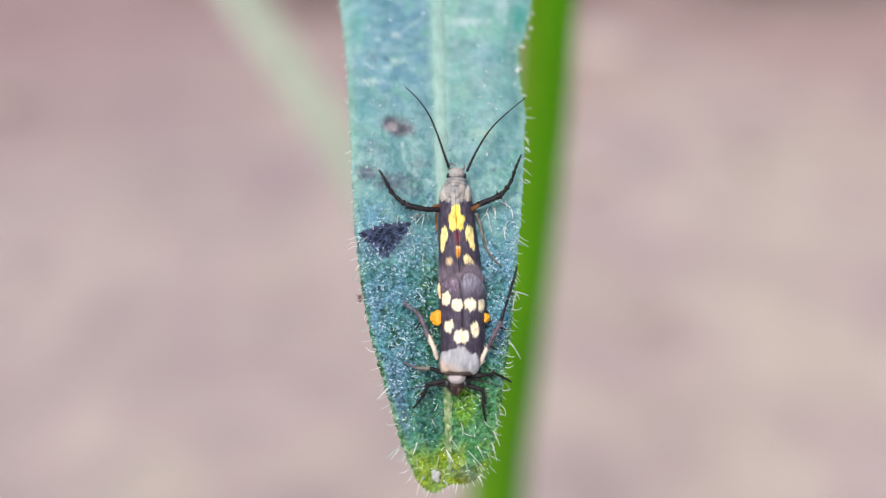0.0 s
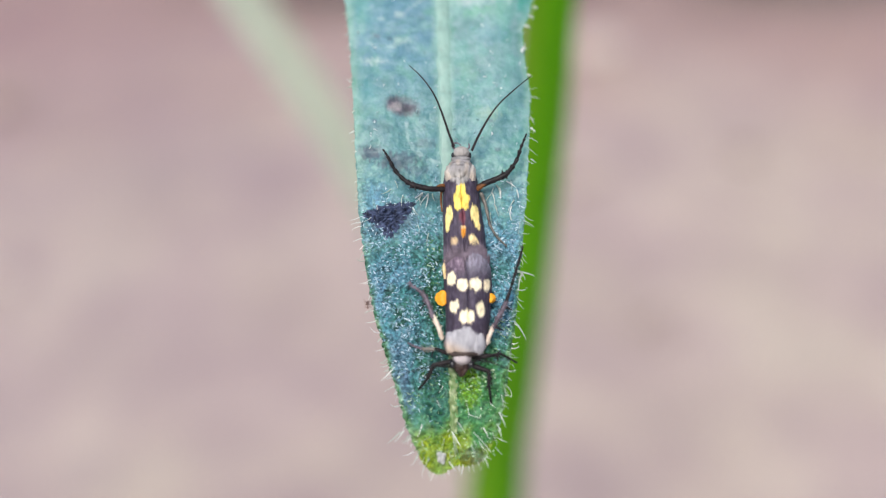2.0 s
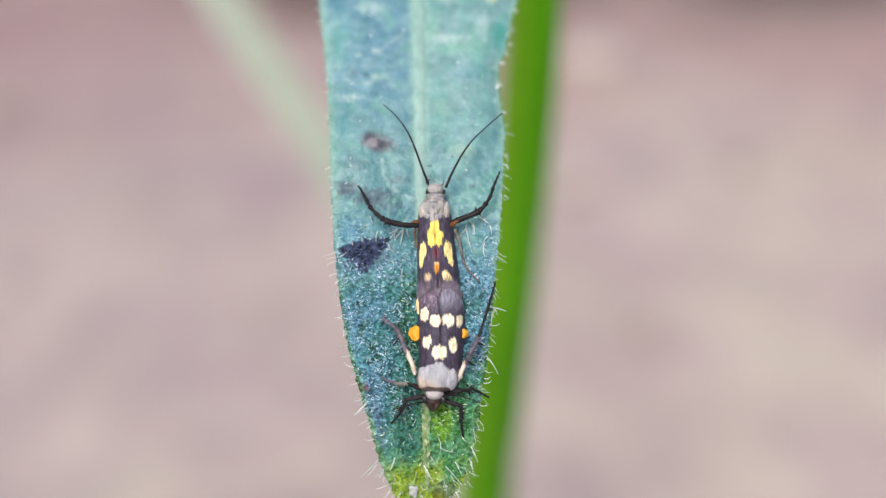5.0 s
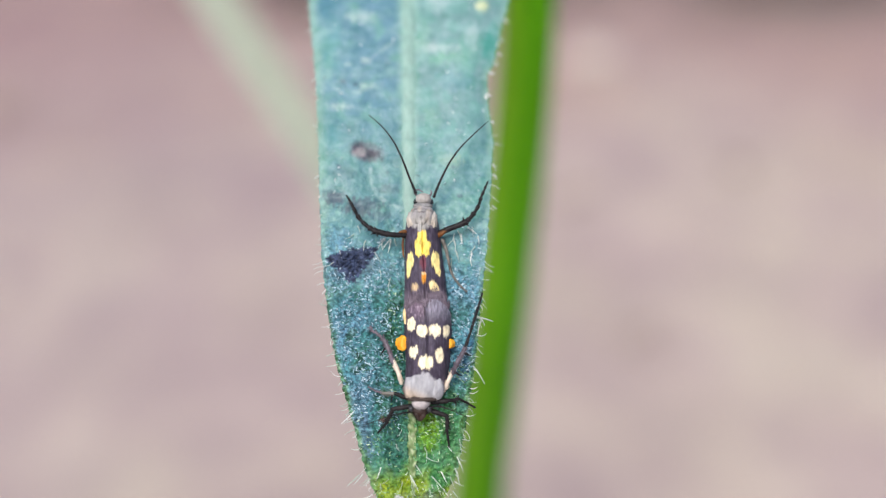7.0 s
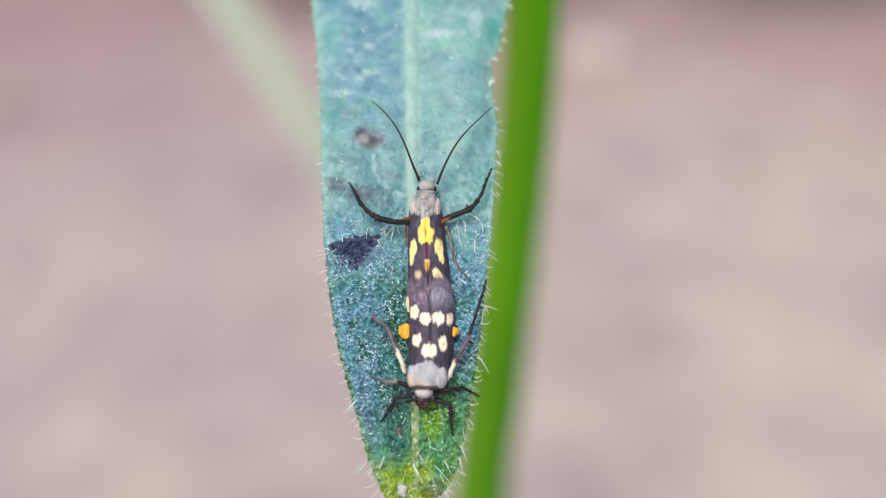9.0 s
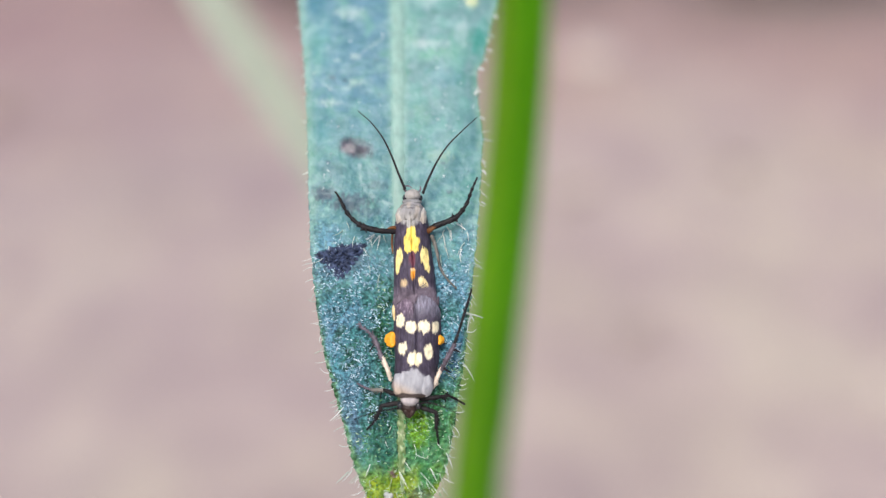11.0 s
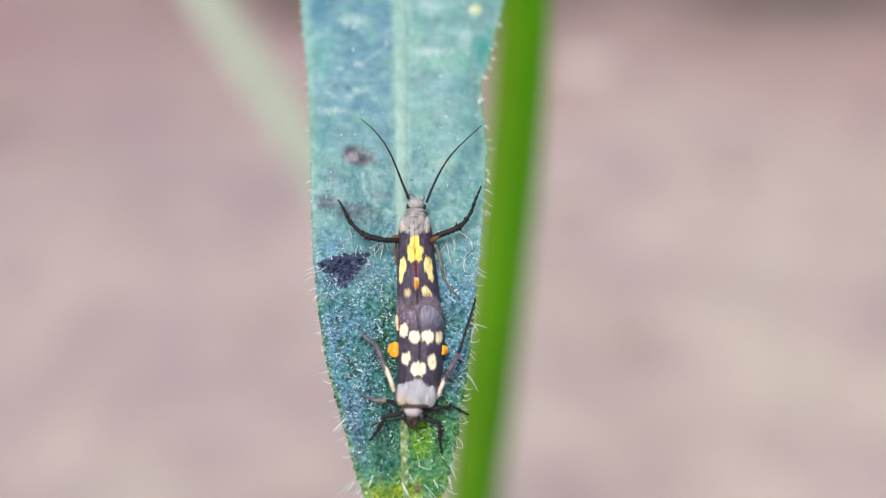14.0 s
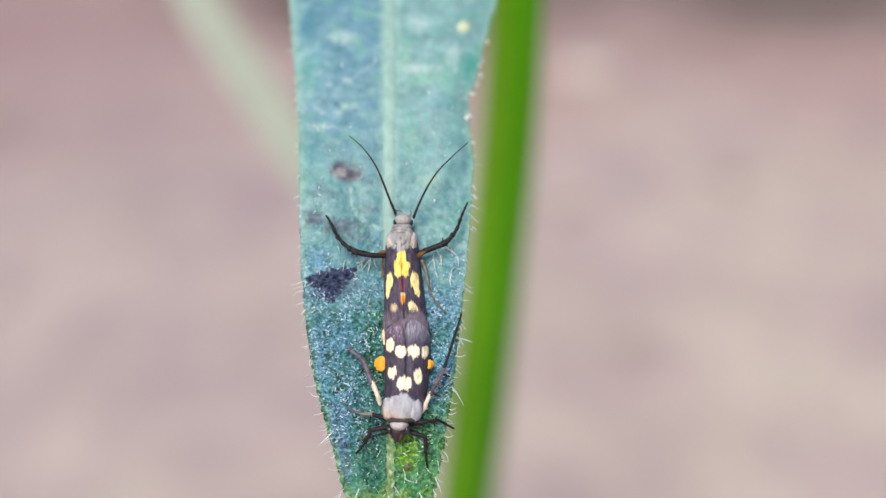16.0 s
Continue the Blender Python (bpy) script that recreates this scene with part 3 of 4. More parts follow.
    for cx, cy, rx, ry, k in ((700, 322, 50, 22, 0.6), (650, 306, 30, 16, 0.65), (726, 338, 34, 13, 0.4), (742, 290, 26, 11, 0.5), (668, 262, 30, 14, 0.25)):
        col = blend(col, (0.030, 0.050, 0.085), 1.3 * k * smoothstep(0, 0.6, in_spot(x, y, cx, cy, rx, ry, 0, 0.5, 2)))
    col = blend(col, (0.05, 0.08, 0.12), 0.7 * smoothstep(0, 0.5, in_spot(x, y, 690, 428, 58, 30, -14, 0.7, 7)))
    for cx, cy, rx, ry in ((700, 62, 14, 7), (655, 145, 26, 8), (690, -14, 34, 14), (905, -36, 14, 10), (705, 108, 22, 6), (820, 40, 60, 12)):
        col = blend(col, (0.36, 0.46, 0.45), 0.6 * smoothstep(0, 0.6, in_spot(x, y, cx, cy, rx, ry, 0, 0.6, 3)))
    # yellowish green patches, bluer ones beside them
    for cx, cy, rx, ry, t, c in ((838, 58, 46, 13, -8, (0.13, 0.34, 0.22)), (800, 20, 16, 40, 0, (0.15, 0.34, 0.25)), (852, 236, 30, 15, 0, (0.24, 0.36, 0.27)), (880, 40, 22, 40, 10, (0.17, 0.36, 0.30)),
                                 (858, 100, 40, 22, 0, (0.12, 0.24, 0.30)), (820, 165, 22, 34, 0, (0.15, 0.31, 0.27)), (650, 190, 26, 40, 0, (0.085, 0.24, 0.25)), (640, 20, 24, 60, 0, (0.10, 0.26, 0.28))):
        col = blend(col, c, 0.6 * smoothstep(0, 0.7, in_spot(x, y, cx, cy, rx, ry, t, 0.9, cx)))
    # pale smear left by the hairs, and small dark pricks
    for cx, cy, rx, ry, t in ((713, 257, 6, 6, 0), (714, 276, 4, 13, 0), (722, 296, 5, 12, -20), (735, 309, 10, 6, 30), (762, 322, 22, 4, 15), (825, -41, 26, 22, 0), (890, 18, 14, 34, 0), (735, 40, 34, 4, -35), (670, 70, 10, 6, 0), (690, 118, 20, 5, -20)):
        col = blend(col, (0.30, 0.41, 0.42), 0.62 * smoothstep(0, 0.6, in_spot(x, y, cx, cy, rx, ry, t, 0.5, 6)))
    col = blend(col, (0.05, 0.26, 0.22), 0.8 * smoothstep(0, 0.6, in_spot(x, y, 922, 36, 20, 46, 8, 0.4, 2)))
    col = blend(col, (0.05, 0.17, 0.23), 0.6 * smoothstep(0, 0.6, in_spot(x, y, 630, -40, 20, 60, 0, 0.4, 5)))
    for cx, cy, r in ((661, 101, 7), (684, 104, 5), (745, 130, 5), (655, 250, 6), (872, 300, 7), (742, 262, 5), (860, 250, 5)):
        col = blend(col, (0.045, 0.085, 0.13), 0.75 * smoothstep(0, 0.5, in_spot(x, y, cx, cy, r, 0.7 * r, 0, 0.4, 2)))
    col = blend(col, (0.62, 0.62, 0.34), 0.9 * smoothstep(0, 0.5, in_spot(x, y, 905, -36, 15, 12, 0, 0.3, 3)))
    return (*col, max(upper, 0.45 * smoothstep(690, 790, y)))


def build_leaf():
    leaf = new("leaf")
    tagged(leaf, "hanging hairy blue-green leaf with a pale midrib and yellow-green tip", "leaf")
    bm = bmesh.new()
    ys = [-560 + 5.0 * i for i in range(172)] + [300 + 2.05 * i for i in range(280)] + [874]
    N = 140
    top, colours = [], []
    for y in ys:
        xl, xr = curve_of(LEFT, y), curve_of(RIGHT, y)
        wob = [2.2 * noise.noise(Vector((q, y * 0.05, 1))) + (1.6 + 1.6 * smoothstep(300, 600, y)) * noise.noise(Vector((q, y * 0.12, 5)))
               + (2.4 - 1.2 * smoothstep(100, 300, y)) * (q / 7) * noise.noise(Vector((q, y * 0.21, 8))) for q in (0, 7)]
        row = []
        for k in range(N + 1):
            x = xl + wob[0] + (xr + wob[1] - xl - wob[0]) * k / N
            ye = y if y < 790 else 790 + (y - 790) / 84 * (curve_of(END, x) - 790)
            row.append(bm.verts.new(on_leaf(x, ye, sheet_height(x, ye))))
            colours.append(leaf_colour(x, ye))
        top.append(row)
    under = []
    for y, r in zip(ys, top):
        row = []
        for k in range(0, N + 1):
            e = min(k, N - k) / 8
            row.append(bm.verts.new(r[k].co + Vector((0, 0, -6 * UNIT * min(1, 0.2 + e)))))
            colours.append((0.30, 0.45, 0.33))
        under.append(row)
    for a, b, c, d in zip(top, top[1:], under, under[1:]):
        for k in range(N):
            bm.faces.new((a[k], b[k], b[k + 1], a[k + 1]))
            bm.faces.new((c[k + 1], d[k + 1], d[k], c[k]))
        bm.faces.new((a[0], c[0], d[0], b[0]))
        bm.faces.new((a[N], b[N], d[N], c[N]))
    for r, u in ((top[0], under[0]), (top[-1][::-1], under[-1][::-1])):
        for k in range(N):
            bm.faces.new((r[k], r[k + 1], u[k + 1], u[k]))
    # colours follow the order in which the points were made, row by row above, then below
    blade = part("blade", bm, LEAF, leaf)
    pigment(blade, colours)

    # midrib, broad and pale above, thin towards the tip
    bm = bmesh.new()
    line = [(curve_of(MID, y), y, (13.5 - 7.5 * smoothstep(200, 700, y)) * (1 + 0.2 * smoothstep(650, 710, y) - 0.8 * smoothstep(770, 835, y))) for y in range(-560, 838, 4)]
    tube(bm, [on_leaf(x + 2.5 * noise.noise(Vector((y * 0.03, 0, 0))), y, sheet_height(x, y) + 3.5 * smoothstep(600, 700, y) - 1) for x, y, r in line],
         [r * UNIT * (1 + 0.12 * noise.noise(Vector((y * 0.06, 4, 0))) + 0.3 * smoothstep(560, 680, y) * noise.noise(Vector((y * 0.13, 4, 5)))) for x, y, r in line], 18, 0.3)
    for v in bm.verts:
        g = v.co / UNIT
        low = smoothstep(500, 680, CY - g.y)
        v.co.z += UNIT * low * (8.0 * noise.noise(Vector((g.x * 0.2, g.y * 0.12, 3))) + 4.5 * noise.noise(Vector((g.x * 0.4, g.y * 0.3, 6))))
        v.co.x += UNIT * low * 3.0 * noise.noise(Vector((g.x * 0.2, g.y * 0.14, 8)))
    shades = [blend((0.215, 0.36, 0.315), (0.19, 0.27, 0.11), smoothstep(420, 720, CY - v.co.y / UNIT)) for v in bm.verts]
    # highlights on the knobs of the lower rib, painted as pale patches
    shades = [blend(c, (0.40, 0.46, 0.28), smoothstep(560, 660, CY - v.co.y / UNIT) * smoothstep(0.0, 0.35, noise.noise(v.co / UNIT * 0.16 + Vector((5, 0, 0))))) for c, v in zip(shades, bm.verts)]
    shades = [blend(c, (0.07, 0.17, 0.03), 0.8 * smoothstep(480, 660, CY - v.co.y / UNIT) * smoothstep(0.0, 0.4, noise.noise(v.co / UNIT * 0.11))) for c, v in zip(shades, bm.verts)]
    pigment(part("midrib", bm, BAND, leaf, "pale green midrib"), shades)

    # leaf stalk to the stem
    bm = bmesh.new()
    a, b = on_leaf(771, -540, 0), LEAF_POSE.inverted() @ behind(1010, -860, 1.43)
    tube(bm, smooth_line([tuple(a), tuple(a.lerp(b, 0.45) + Vector((0, 0.002, 0.003))), tuple(b)], 8), [0.9 * MM] * 17, 12)
    part("leaf_stalk", bm, RIB, leaf, "pale green leaf stalk")

    # hairs
    rng = random.Random(5)

    def hair(bm, x, y, ang, length, r, lift, bend, seg=4, sides=4):
        pts, px, py, a = [], x, y, ang
        h = sheet_height(x, y)
        for k in range(seg + 1):
            pts.append(on_leaf(px, py, h + lift * math.sin(k / seg * math.pi * 0.7)))
            px, py, a = px + math.cos(a) * length / seg, py + math.sin(a) * length / seg, a + bend / seg
        tube(bm, pts, [r * UNIT * (1 - 0.75 * (k / seg) ** 1.5) for k in range(seg + 1)], sides)

    white, low_green, tips = bmesh.new(), bmesh.new(), bmesh.new()
    for i in range(17000):
        y = rng.uniform(-80, 850)
        xl, xr = curve_of(LEFT, y), curve_of(RIGHT, y)
        x = rng.uniform(xl + 4, xr - 4)
        patchy = noise.noise(Vector((x * 0.03, y * 0.03, 31)))
        keep = (0.034 + 0.966 * smoothstep(330, 480, y)) * (1 - 0.82 * smoothstep(670, 760, y)) * smoothstep(-0.45, 0.3, patchy)
        near = abs(x - curve_of(MID, y)) < 40
        if rng.random() > keep * (0.8 if near else 1) or (775 < x < 862 and 355 < y < 690):
            continue
        if y < 330:
            hair(tips, x, y, rng.uniform(0, 6.28), rng.uniform(2, 7), rng.uniform(0.7, 1.7), 1.5, rng.uniform(-1, 1), 3, 4)
            continue
        lush = smoothstep(640, 780, y + (60 if x > 795 else -40) + 60 * patchy) + (0.35 if near and y > 450 else 0)
        hair(low_green if rng.random() < lush else white, x, y, rng.gauss(0.25, 0.75) + rng.choice((0, math.pi)), 2.5 + 5.5 * rng.random() ** 1.6, rng.uniform(0.6, 1.35), rng.uniform(0.4, 2.2), rng.uniform(-0.8, 0.8), 3, 4)
    # longer hairs towards the tip and round the forelegs, each a part of its own
    def single(name, *shape):
        bm = bmesh.new()
        hair(bm, *shape)
        part(name, bm, TIP_HAIR, leaf)
    for i in range(27):
        y = 846 - 130 * rng.random() ** 1.4
        x = rng.uniform(curve_of(LEFT, y) + 4, curve_of(RIGHT, y) - 4)
        side = smoothstep(760, 800, x)
        single("tip_hair", x, y, radians(112 - 52 * side + rng.gauss(0, 16)), rng.uniform(9, 26), rng.uniform(0.5, 0.95), rng.uniform(5, 14), rng.uniform(-0.8, 0.8), 5, 5)
    for x, y, ang, long in ((798, 777, 51, 27), (790, 797, 57, 34), (828, 798, 45, 45), (845, 790, 58, 24), (870, 784, 70, 34), (873, 763, 62, 30), (824, 820, 70, 28), (706, 795, 125, 26), (738, 784, 105, 24), (785, 850, 52, 19)):
        single("tip_hair", x, y, radians(ang), long, 1.1, 9, 0.2, 5, 5)
    for x0, x1, y0, y1, count in ((704, 768, 372, 384, 4), (852, 915, 356, 392, 4), (850, 915, 395, 440, 3), (640, 760, 350, 460, 7)):
        for i in range(count):
            single("blade_hair", rng.uniform(x0, x1), rng.uniform(y0, y1), radians(rng.uniform(55, 140)), rng.uniform(13, 26), rng.uniform(0.6, 1.1), rng.uniform(4, 12), rng.uniform(-0.9, 0.9))
    for x, y, a, n, bend in ((740, 377, 138, 17, 0.3), (750, 381, 97, 24, 0.2), (757, 379, 80, 14, -0.4), (869, 363, 55, 22, 0.9), (875, 369, 75, 20, 0.5), (862, 377, 70, 22, 0.4), (887, 357, 28, 20, 0.3),
                             (896, 401, 110, 26, -0.9), (866, 398, 60, 15, 0.6), (905, 372, 70, 16, 0.5)):
        single("blade_hair", x, y, radians(a), n, 1.25, 9, bend)
    for left in (True, False):
        y = -95.0
        while y < 838:
            x = (curve_of(LEFT, y) + 2) if left else (curve_of(RIGHT, y) - 2)
            down = 30 + 40 * smoothstep(650, 870, y) + rng.uniform(-35, 32)
            ang = 180 - down if left else down
            single("margin_hair", x, y, radians(ang), rng.uniform(7, 24) * (0.6 if y < (360 if left else 250) else 1), rng.uniform(0.5, 0.95), rng.uniform(-6, 8), rng.uniform(-1.7, 1.7))
            y += rng.uniform(4, 22) * (1.9 if y < (380 if left else 230) else 0.8 if y > 640 else 1)
    x = 738.0
    while x < 854:
        single("margin_hair", x, curve_of(END, x) - 3, radians(90 - 0.5 * (x - 796) + rng.uniform(-30, 30)), rng.uniform(9, 24), rng.uniform(0.45, 0.85), rng.uniform(-6, 8), rng.uniform(-0.6, 0.6))
        x += rng.uniform(3, 10)
    for x, y, a, n, r, bend in ((906, 516, 8, 30, 1.7, 0.3), (914, 519, 112, 32, 1.7, -0.5), (906, 514, 30, 22, 1.5, 1.0), (899, 602, 50, 40, 1.4, 0.3), (690, 683, 130, 34, 1.4, 0.2), (700, 797, 135, 30, 1.3, 0.1)):
        single("margin_hair", x, y, radians(a), n, r, 5, bend)
    # stubby white hairs on the teeth of the upper margin
    for x, y, a, n, r in ((938, 22, 30, 9, 3.2), (934, 30, 60, 7, 2.6), (936, 48, 20, 8, 1.8), (929, 64, 40, 9, 2.2), (921, 82, 10, 9, 2.4), (915, 124, 70, 6, 3.4), (917, 120, 20, 8, 2.2), (925, 168, 25, 9, 1.8),
                          (931, 208, 4, 17, 1.1), (930, 243, 60, 16, 1.0), (931, 262, 40, 11, 1.2), (930, 318, 30, 11, 1.1), (945, -12, 30, 9, 2.4),
                          (603, 10, 160, 10, 1.6), (609, 62, 195, 9, 1.5), (612, 96, 150, 9, 1.6), (618, 190, 175, 10, 1.5), (621, 268, 150, 11, 1.5)):
        single("margin_hair", x, y, radians(a), n, r, 4, 0.3)
    for nm, bmh, mat, lab in (("surface_hairs", white, HAIR, "short curly bluish-white hairs"), ("green_hairs", low_green, GREEN_HAIR, "short curly green hairs"), ("upper_hairs", tips, SPECK, "sparse white specks of hair")):
        part(nm, bmh, mat, leaf, lab)["kind"] = "stuff"

    # dried, eaten patches
    bm = bmesh.new()

    def flake(bm, corners, lift, seed, rings=26, spokes=150):
        """A crumpled crust inside a ragged outline given by a few corners."""
        cx, cy = sum(c[0] for c in corners) / len(corners), sum(c[1] for c in corners) / len(corners)
        closed = smooth_line(list(corners) + [corners[0]], 24)
        ring_verts = []
        for j in range(rings + 1):
            row = []
            for k in range(spokes):
                ex, ey = closed[int(k * (len(closed) - 1) / spokes)]
                f = j / rings
                rag = 1 + 0.22 * f * noise.noise(Vector((ex * 0.14, ey * 0.14, seed))) + 0.2 * f * noise.noise(Vector((ex * 0.33, ey * 0.33, seed)))
                x, y = cx + (ex - cx) * f * rag, cy + (ey - cy) * f * rag
                h = sheet_height(x, y) + lift * (1 - f ** 4) + (1.3 - f ** 3) * (11 * abs(noise.noise(Vector((x * 0.09, y * 0.12, seed)))) + 5 * abs(noise.noise(Vector((x * 0.24, y * 0.24, seed)))) - 2.5) + 0.6
                row.append(bm.verts.new(on_leaf(x, y, h)))
            ring_verts.append(row)
        for r, q in zip(ring_verts, ring_verts[1:]):
            for k in range(spokes):
                j = (k + 1) % spokes
                bm.faces.new((r[k], q[k], q[j], r[j]))
    flake(bm, ((638, 412), (655, 402), (690, 397), (724, 395), (718, 414), (700, 434), (682, 458), (664, 440), (645, 428)), 2.5, 12)
    part("dried_patch", bm, CRUST, leaf, "crumpled blue-black dried patch")
    return leaf


# ---- moths ----
DARK, PURPLE, YELLOW, LEMON, GOLD, WHITE = (0.037, 0.027, 0.041), (0.100, 0.085, 0.126), (0.88, 0.67, 0.14), (0.90, 0.73, 0.29), (0.72, 0.32, 0.05), (0.93, 0.82, 0.56)


def wing(name, parent, base, side, span, width, centre, height, lift, colour, tip_round, label, fringe=0):
    """A folded forewing from span[0] (root) to span[1] (tip); width and centre are tables along the body."""
    bm = bmesh.new()
    N, M = 34, 120
    rows, cols = [], []
    for i in range(M + 1):
        u = i / M
        y0 = span[0] + (span[1] - span[0]) * u
        row = []
        for k in range(N + 1):
            a = k / N
            w, c = curve_of(width, y0), curve_of(centre, y0)
            # the tip is rounded: the sides end before the middle of the wing
            y = y0 - (span[1] - span[0]) * tip_round * u ** 6 * (1.7 * abs(a - 0.42)) ** 2
            x = c + side * (a * w - 1.0)
            h = lift + height(y0) * (max(0.0, 1 - a ** 2.4)) ** 0.55 + 1.0 * noise.noise(Vector((x * 0.08, y * 0.03, side))) - 5 * math.exp(-(a / 0.05) ** 2)
            row.append(bm.verts.new(on_leaf(x, y, h) - base))
            cols.append(colour(x, y, u, a))
        rows.append(row)
    for r, s in zip(rows, rows[1:]):
        for k in range(N):
            f = (r[k], r[k + 1], s[k + 1], s[k])
            bm.faces.new(f if (side > 0) == (span[1] > span[0]) else f[::-1])
    # the underside, so that the wing has thickness
    inner = [[bm.verts.new(v.co - Vector((0, 0, 2.2 * UNIT))) for v in (r[0], r[N // 2], r[N])] for r in rows]
    cols += [DARK] * (3 * len(rows))
    for r, s, p, q in zip(rows, rows[1:], inner, inner[1:]):
        bm.faces.new((r[N], p[2], q[2], s[N]))
        bm.faces.new((r[0], s[0], q[0], p[0]))
    ob = part(name, bm, WING, parent, label)
    pigment(ob, cols)
    if fringe:
        # hair-like scales round the tip
        bm = bmesh.new()
        way = 1 if span[1] > span[0] else -1
        for k in range(fringe):
            p = ob.data.vertices[(M - random.randrange(0, 9)) * (N + 1) + random.randrange(2, N - 1)].co + base
            x, y, h = CX + p.x / UNIT, CY - p.y / UNIT, p.z / UNIT + 0.6
            x0, long = curve_of(centre, y) + side * 14, random.uniform(5, 15)
            dx = 0.012 * (x - x0) * long
            q = [Vector((dx * f * UNIT, -way * long * f * UNIT, (1.2 * math.sin(f * 3) - 3 * f * f) * UNIT)) for f in (0, 0.33, 0.66, 1)]
            tube(bm, [p - base + v + Vector((0, 0, 0.5 * UNIT)) for v in q], [0.75 * UNIT, 0.7 * UNIT, 0.55 * UNIT, 0.25 * UNIT], 3)
        part("fringe", bm, FRINGE, ob, "soft purple-grey fringe")["kind"] = "stuff"
    return ob


def scaly_spot(x, y, cx, cy, rx, ry, turn, seed):
    """Inside a spot whose ends are toothed by the single scales, which lie lengthwise."""
    y += 0.42 * ry * noise.noise(Vector((x * 0.42, seed, 1 + y * 0.03))) + 3.6 * noise.noise(Vector((x * 0.9, seed, y * 0.05)))
    return in_spot(x, y, cx, cy, rx, ry, turn, 0.10, seed, 2.5)


def upper_colour(x, y, u, a):
    streak = noise.noise(Vector((x * 0.5, y * 0.06, 2)))
    col = blend(DARK, PURPLE, 0.45 + 0.5 * streak)
    for cx, cy, rx, ry, t, c in ((807.5, 389, 15, 15, 0, YELLOW), (807, 373, 8.5, 13, 0, YELLOW), (801, 401, 6, 8, 0, YELLOW), (815, 400, 6, 7, 0, YELLOW), (786, 418, 6.5, 16, 6, LEMON), (783.5, 432, 4, 13, 2, LEMON),
                                 (831, 414, 7.6, 16, -8, LEMON), (835, 430, 5, 13, -12, LEMON), (811, 446, 4.8, 12, 0, GOLD), (795, 463, 8, 9, 10, (0.70, 0.52, 0.29)), (829, 462, 8, 13, -24, (0.88, 0.70, 0.36))):
        soft = 0.55 if cy == 463 else 0.3 if cy == 446 else 0.12
        col = blend(col, c, (0.85 if cy == 463 else 1.0) * smoothstep(0.0, soft, scaly_spot(x, y, cx, cy, rx, ry, t, cx)))
    col = blend(col, (0.62, 0.34, 0.03), 0.6 * smoothstep(0, 0.6, in_spot(x, y, 807.5, 392, 2.5, 13, 0, 0.3, 1)))
    col = blend(col, (0.85, 0.62, 0.34), 0.8 * smoothstep(0, 0.4, in_spot(x, y, 811, 438, 5, 3.5, 0, 0.4, 2)))
    col = blend(col, (0.22, 0.035, 0.05), 0.5 * smoothstep(0.0, 0.5, in_spot(x, y, 810, 420, 8, 18, 0, 0.3, 9)))
    # worn, greyish towards the tip
    worn = smoothstep(458, 484, y + 16 * streak) * (1 - smoothstep(0, 0.2, in_spot(x, y, 829, 462, 8, 13, -24, 0.1, 1)))
    col = blend(col, (0.21, 0.17, 0.215), 0.75 * worn * (0.75 + 0.5 * noise.noise(Vector((x * 0.8, y * 0.09, 12)))))
    # grey scales spread from the collar
    col = blend(col, (0.32, 0.31, 0.30), smoothstep(0, 0.3, in_spot(x, y, 806, 345, 24, 20, 0, 0.4, 5)))
    return col


def lower_colour(x, y, u, a):
    streak = noise.noise(Vector((x * 0.55, y * 0.05, 6)))
    fleck = noise.noise(Vector((x * 0.42, y * 0.2, 16)))
    col = blend(DARK, PURPLE, 0.4 + 0.6 * streak)
    # the worn tips: a blue-grey sheen painted on one side, flecked purple-brown on the other
    fringe = 1 - smoothstep(498, 534, y + 10 * streak)
    fine = noise.noise(Vector((x * 1.1, y * 0.07, 26)))
    if x > 814:
        col = blend(col, (0.31, 0.29, 0.36), 0.85 * fringe * max(0, 0.8 + 0.4 * streak + 0.6 * fine))
    else:
        col = blend(col, (0.19, 0.135, 0.185), 0.85 * fringe * max(0, 0.8 + 0.4 * streak + 0.6 * fine))
        col = blend(col, (0.42, 0.34, 0.40), 0.6 * fringe * smoothstep(0.15, 0.5, fleck))
    # shade in the slit between the wings, painted along the seam
    col = blend(col, (0.02, 0.012, 0.02), 0.85 * (1 - smoothstep(0.8, 3.0, abs(x - 813 - 0.08 * (y - 500)))) * smoothstep(530, 508, y))
    for cx, cy, rx, ry, t in ((789.5, 530, 7.6, 12.5, 10), (809, 540, 10.6, 11, 0), (832, 539, 11.0, 11.5, 0), (852, 540, 6.0, 11.5, 6), (794.5, 578, 8.2, 12, 8), (840.5, 583, 7.4, 13, -6), (816.5, 596, 14, 12.5, 0)):
        col = blend(col, WHITE, smoothstep(0.0, 0.1, scaly_spot(x, y, cx, cy, rx, ry, t, cx)))
    col = blend(col, (0.37, 0.365, 0.39), smoothstep(0, 0.3, in_spot(x, y, 813, 642, 30, 27, 0, 0.25, 5)))
    col = blend(col, (0.38, 0.375, 0.40), smoothstep(0, 0.25, in_spot(x, y, 815, 628, 17, 17, 0, 0.25, 5)))
    return col


def body_part(name, parent, base, cx, cy, h, rx, ry, rz, colour, label="", rough=0.06):
    bm = bmesh.new()
    c = on_leaf(cx, cy, h)
    blob(bm, c - base, rx, ry, rz, 52, rough)
    cols = []
    for v in bm.verts:
        p = v.co + base
        cols.append(colour(CX + p.x / UNIT, CY - p.y / UNIT))
    ob = part(name, bm, FUZZ, parent, label)
    pigment(ob, cols)
    return ob


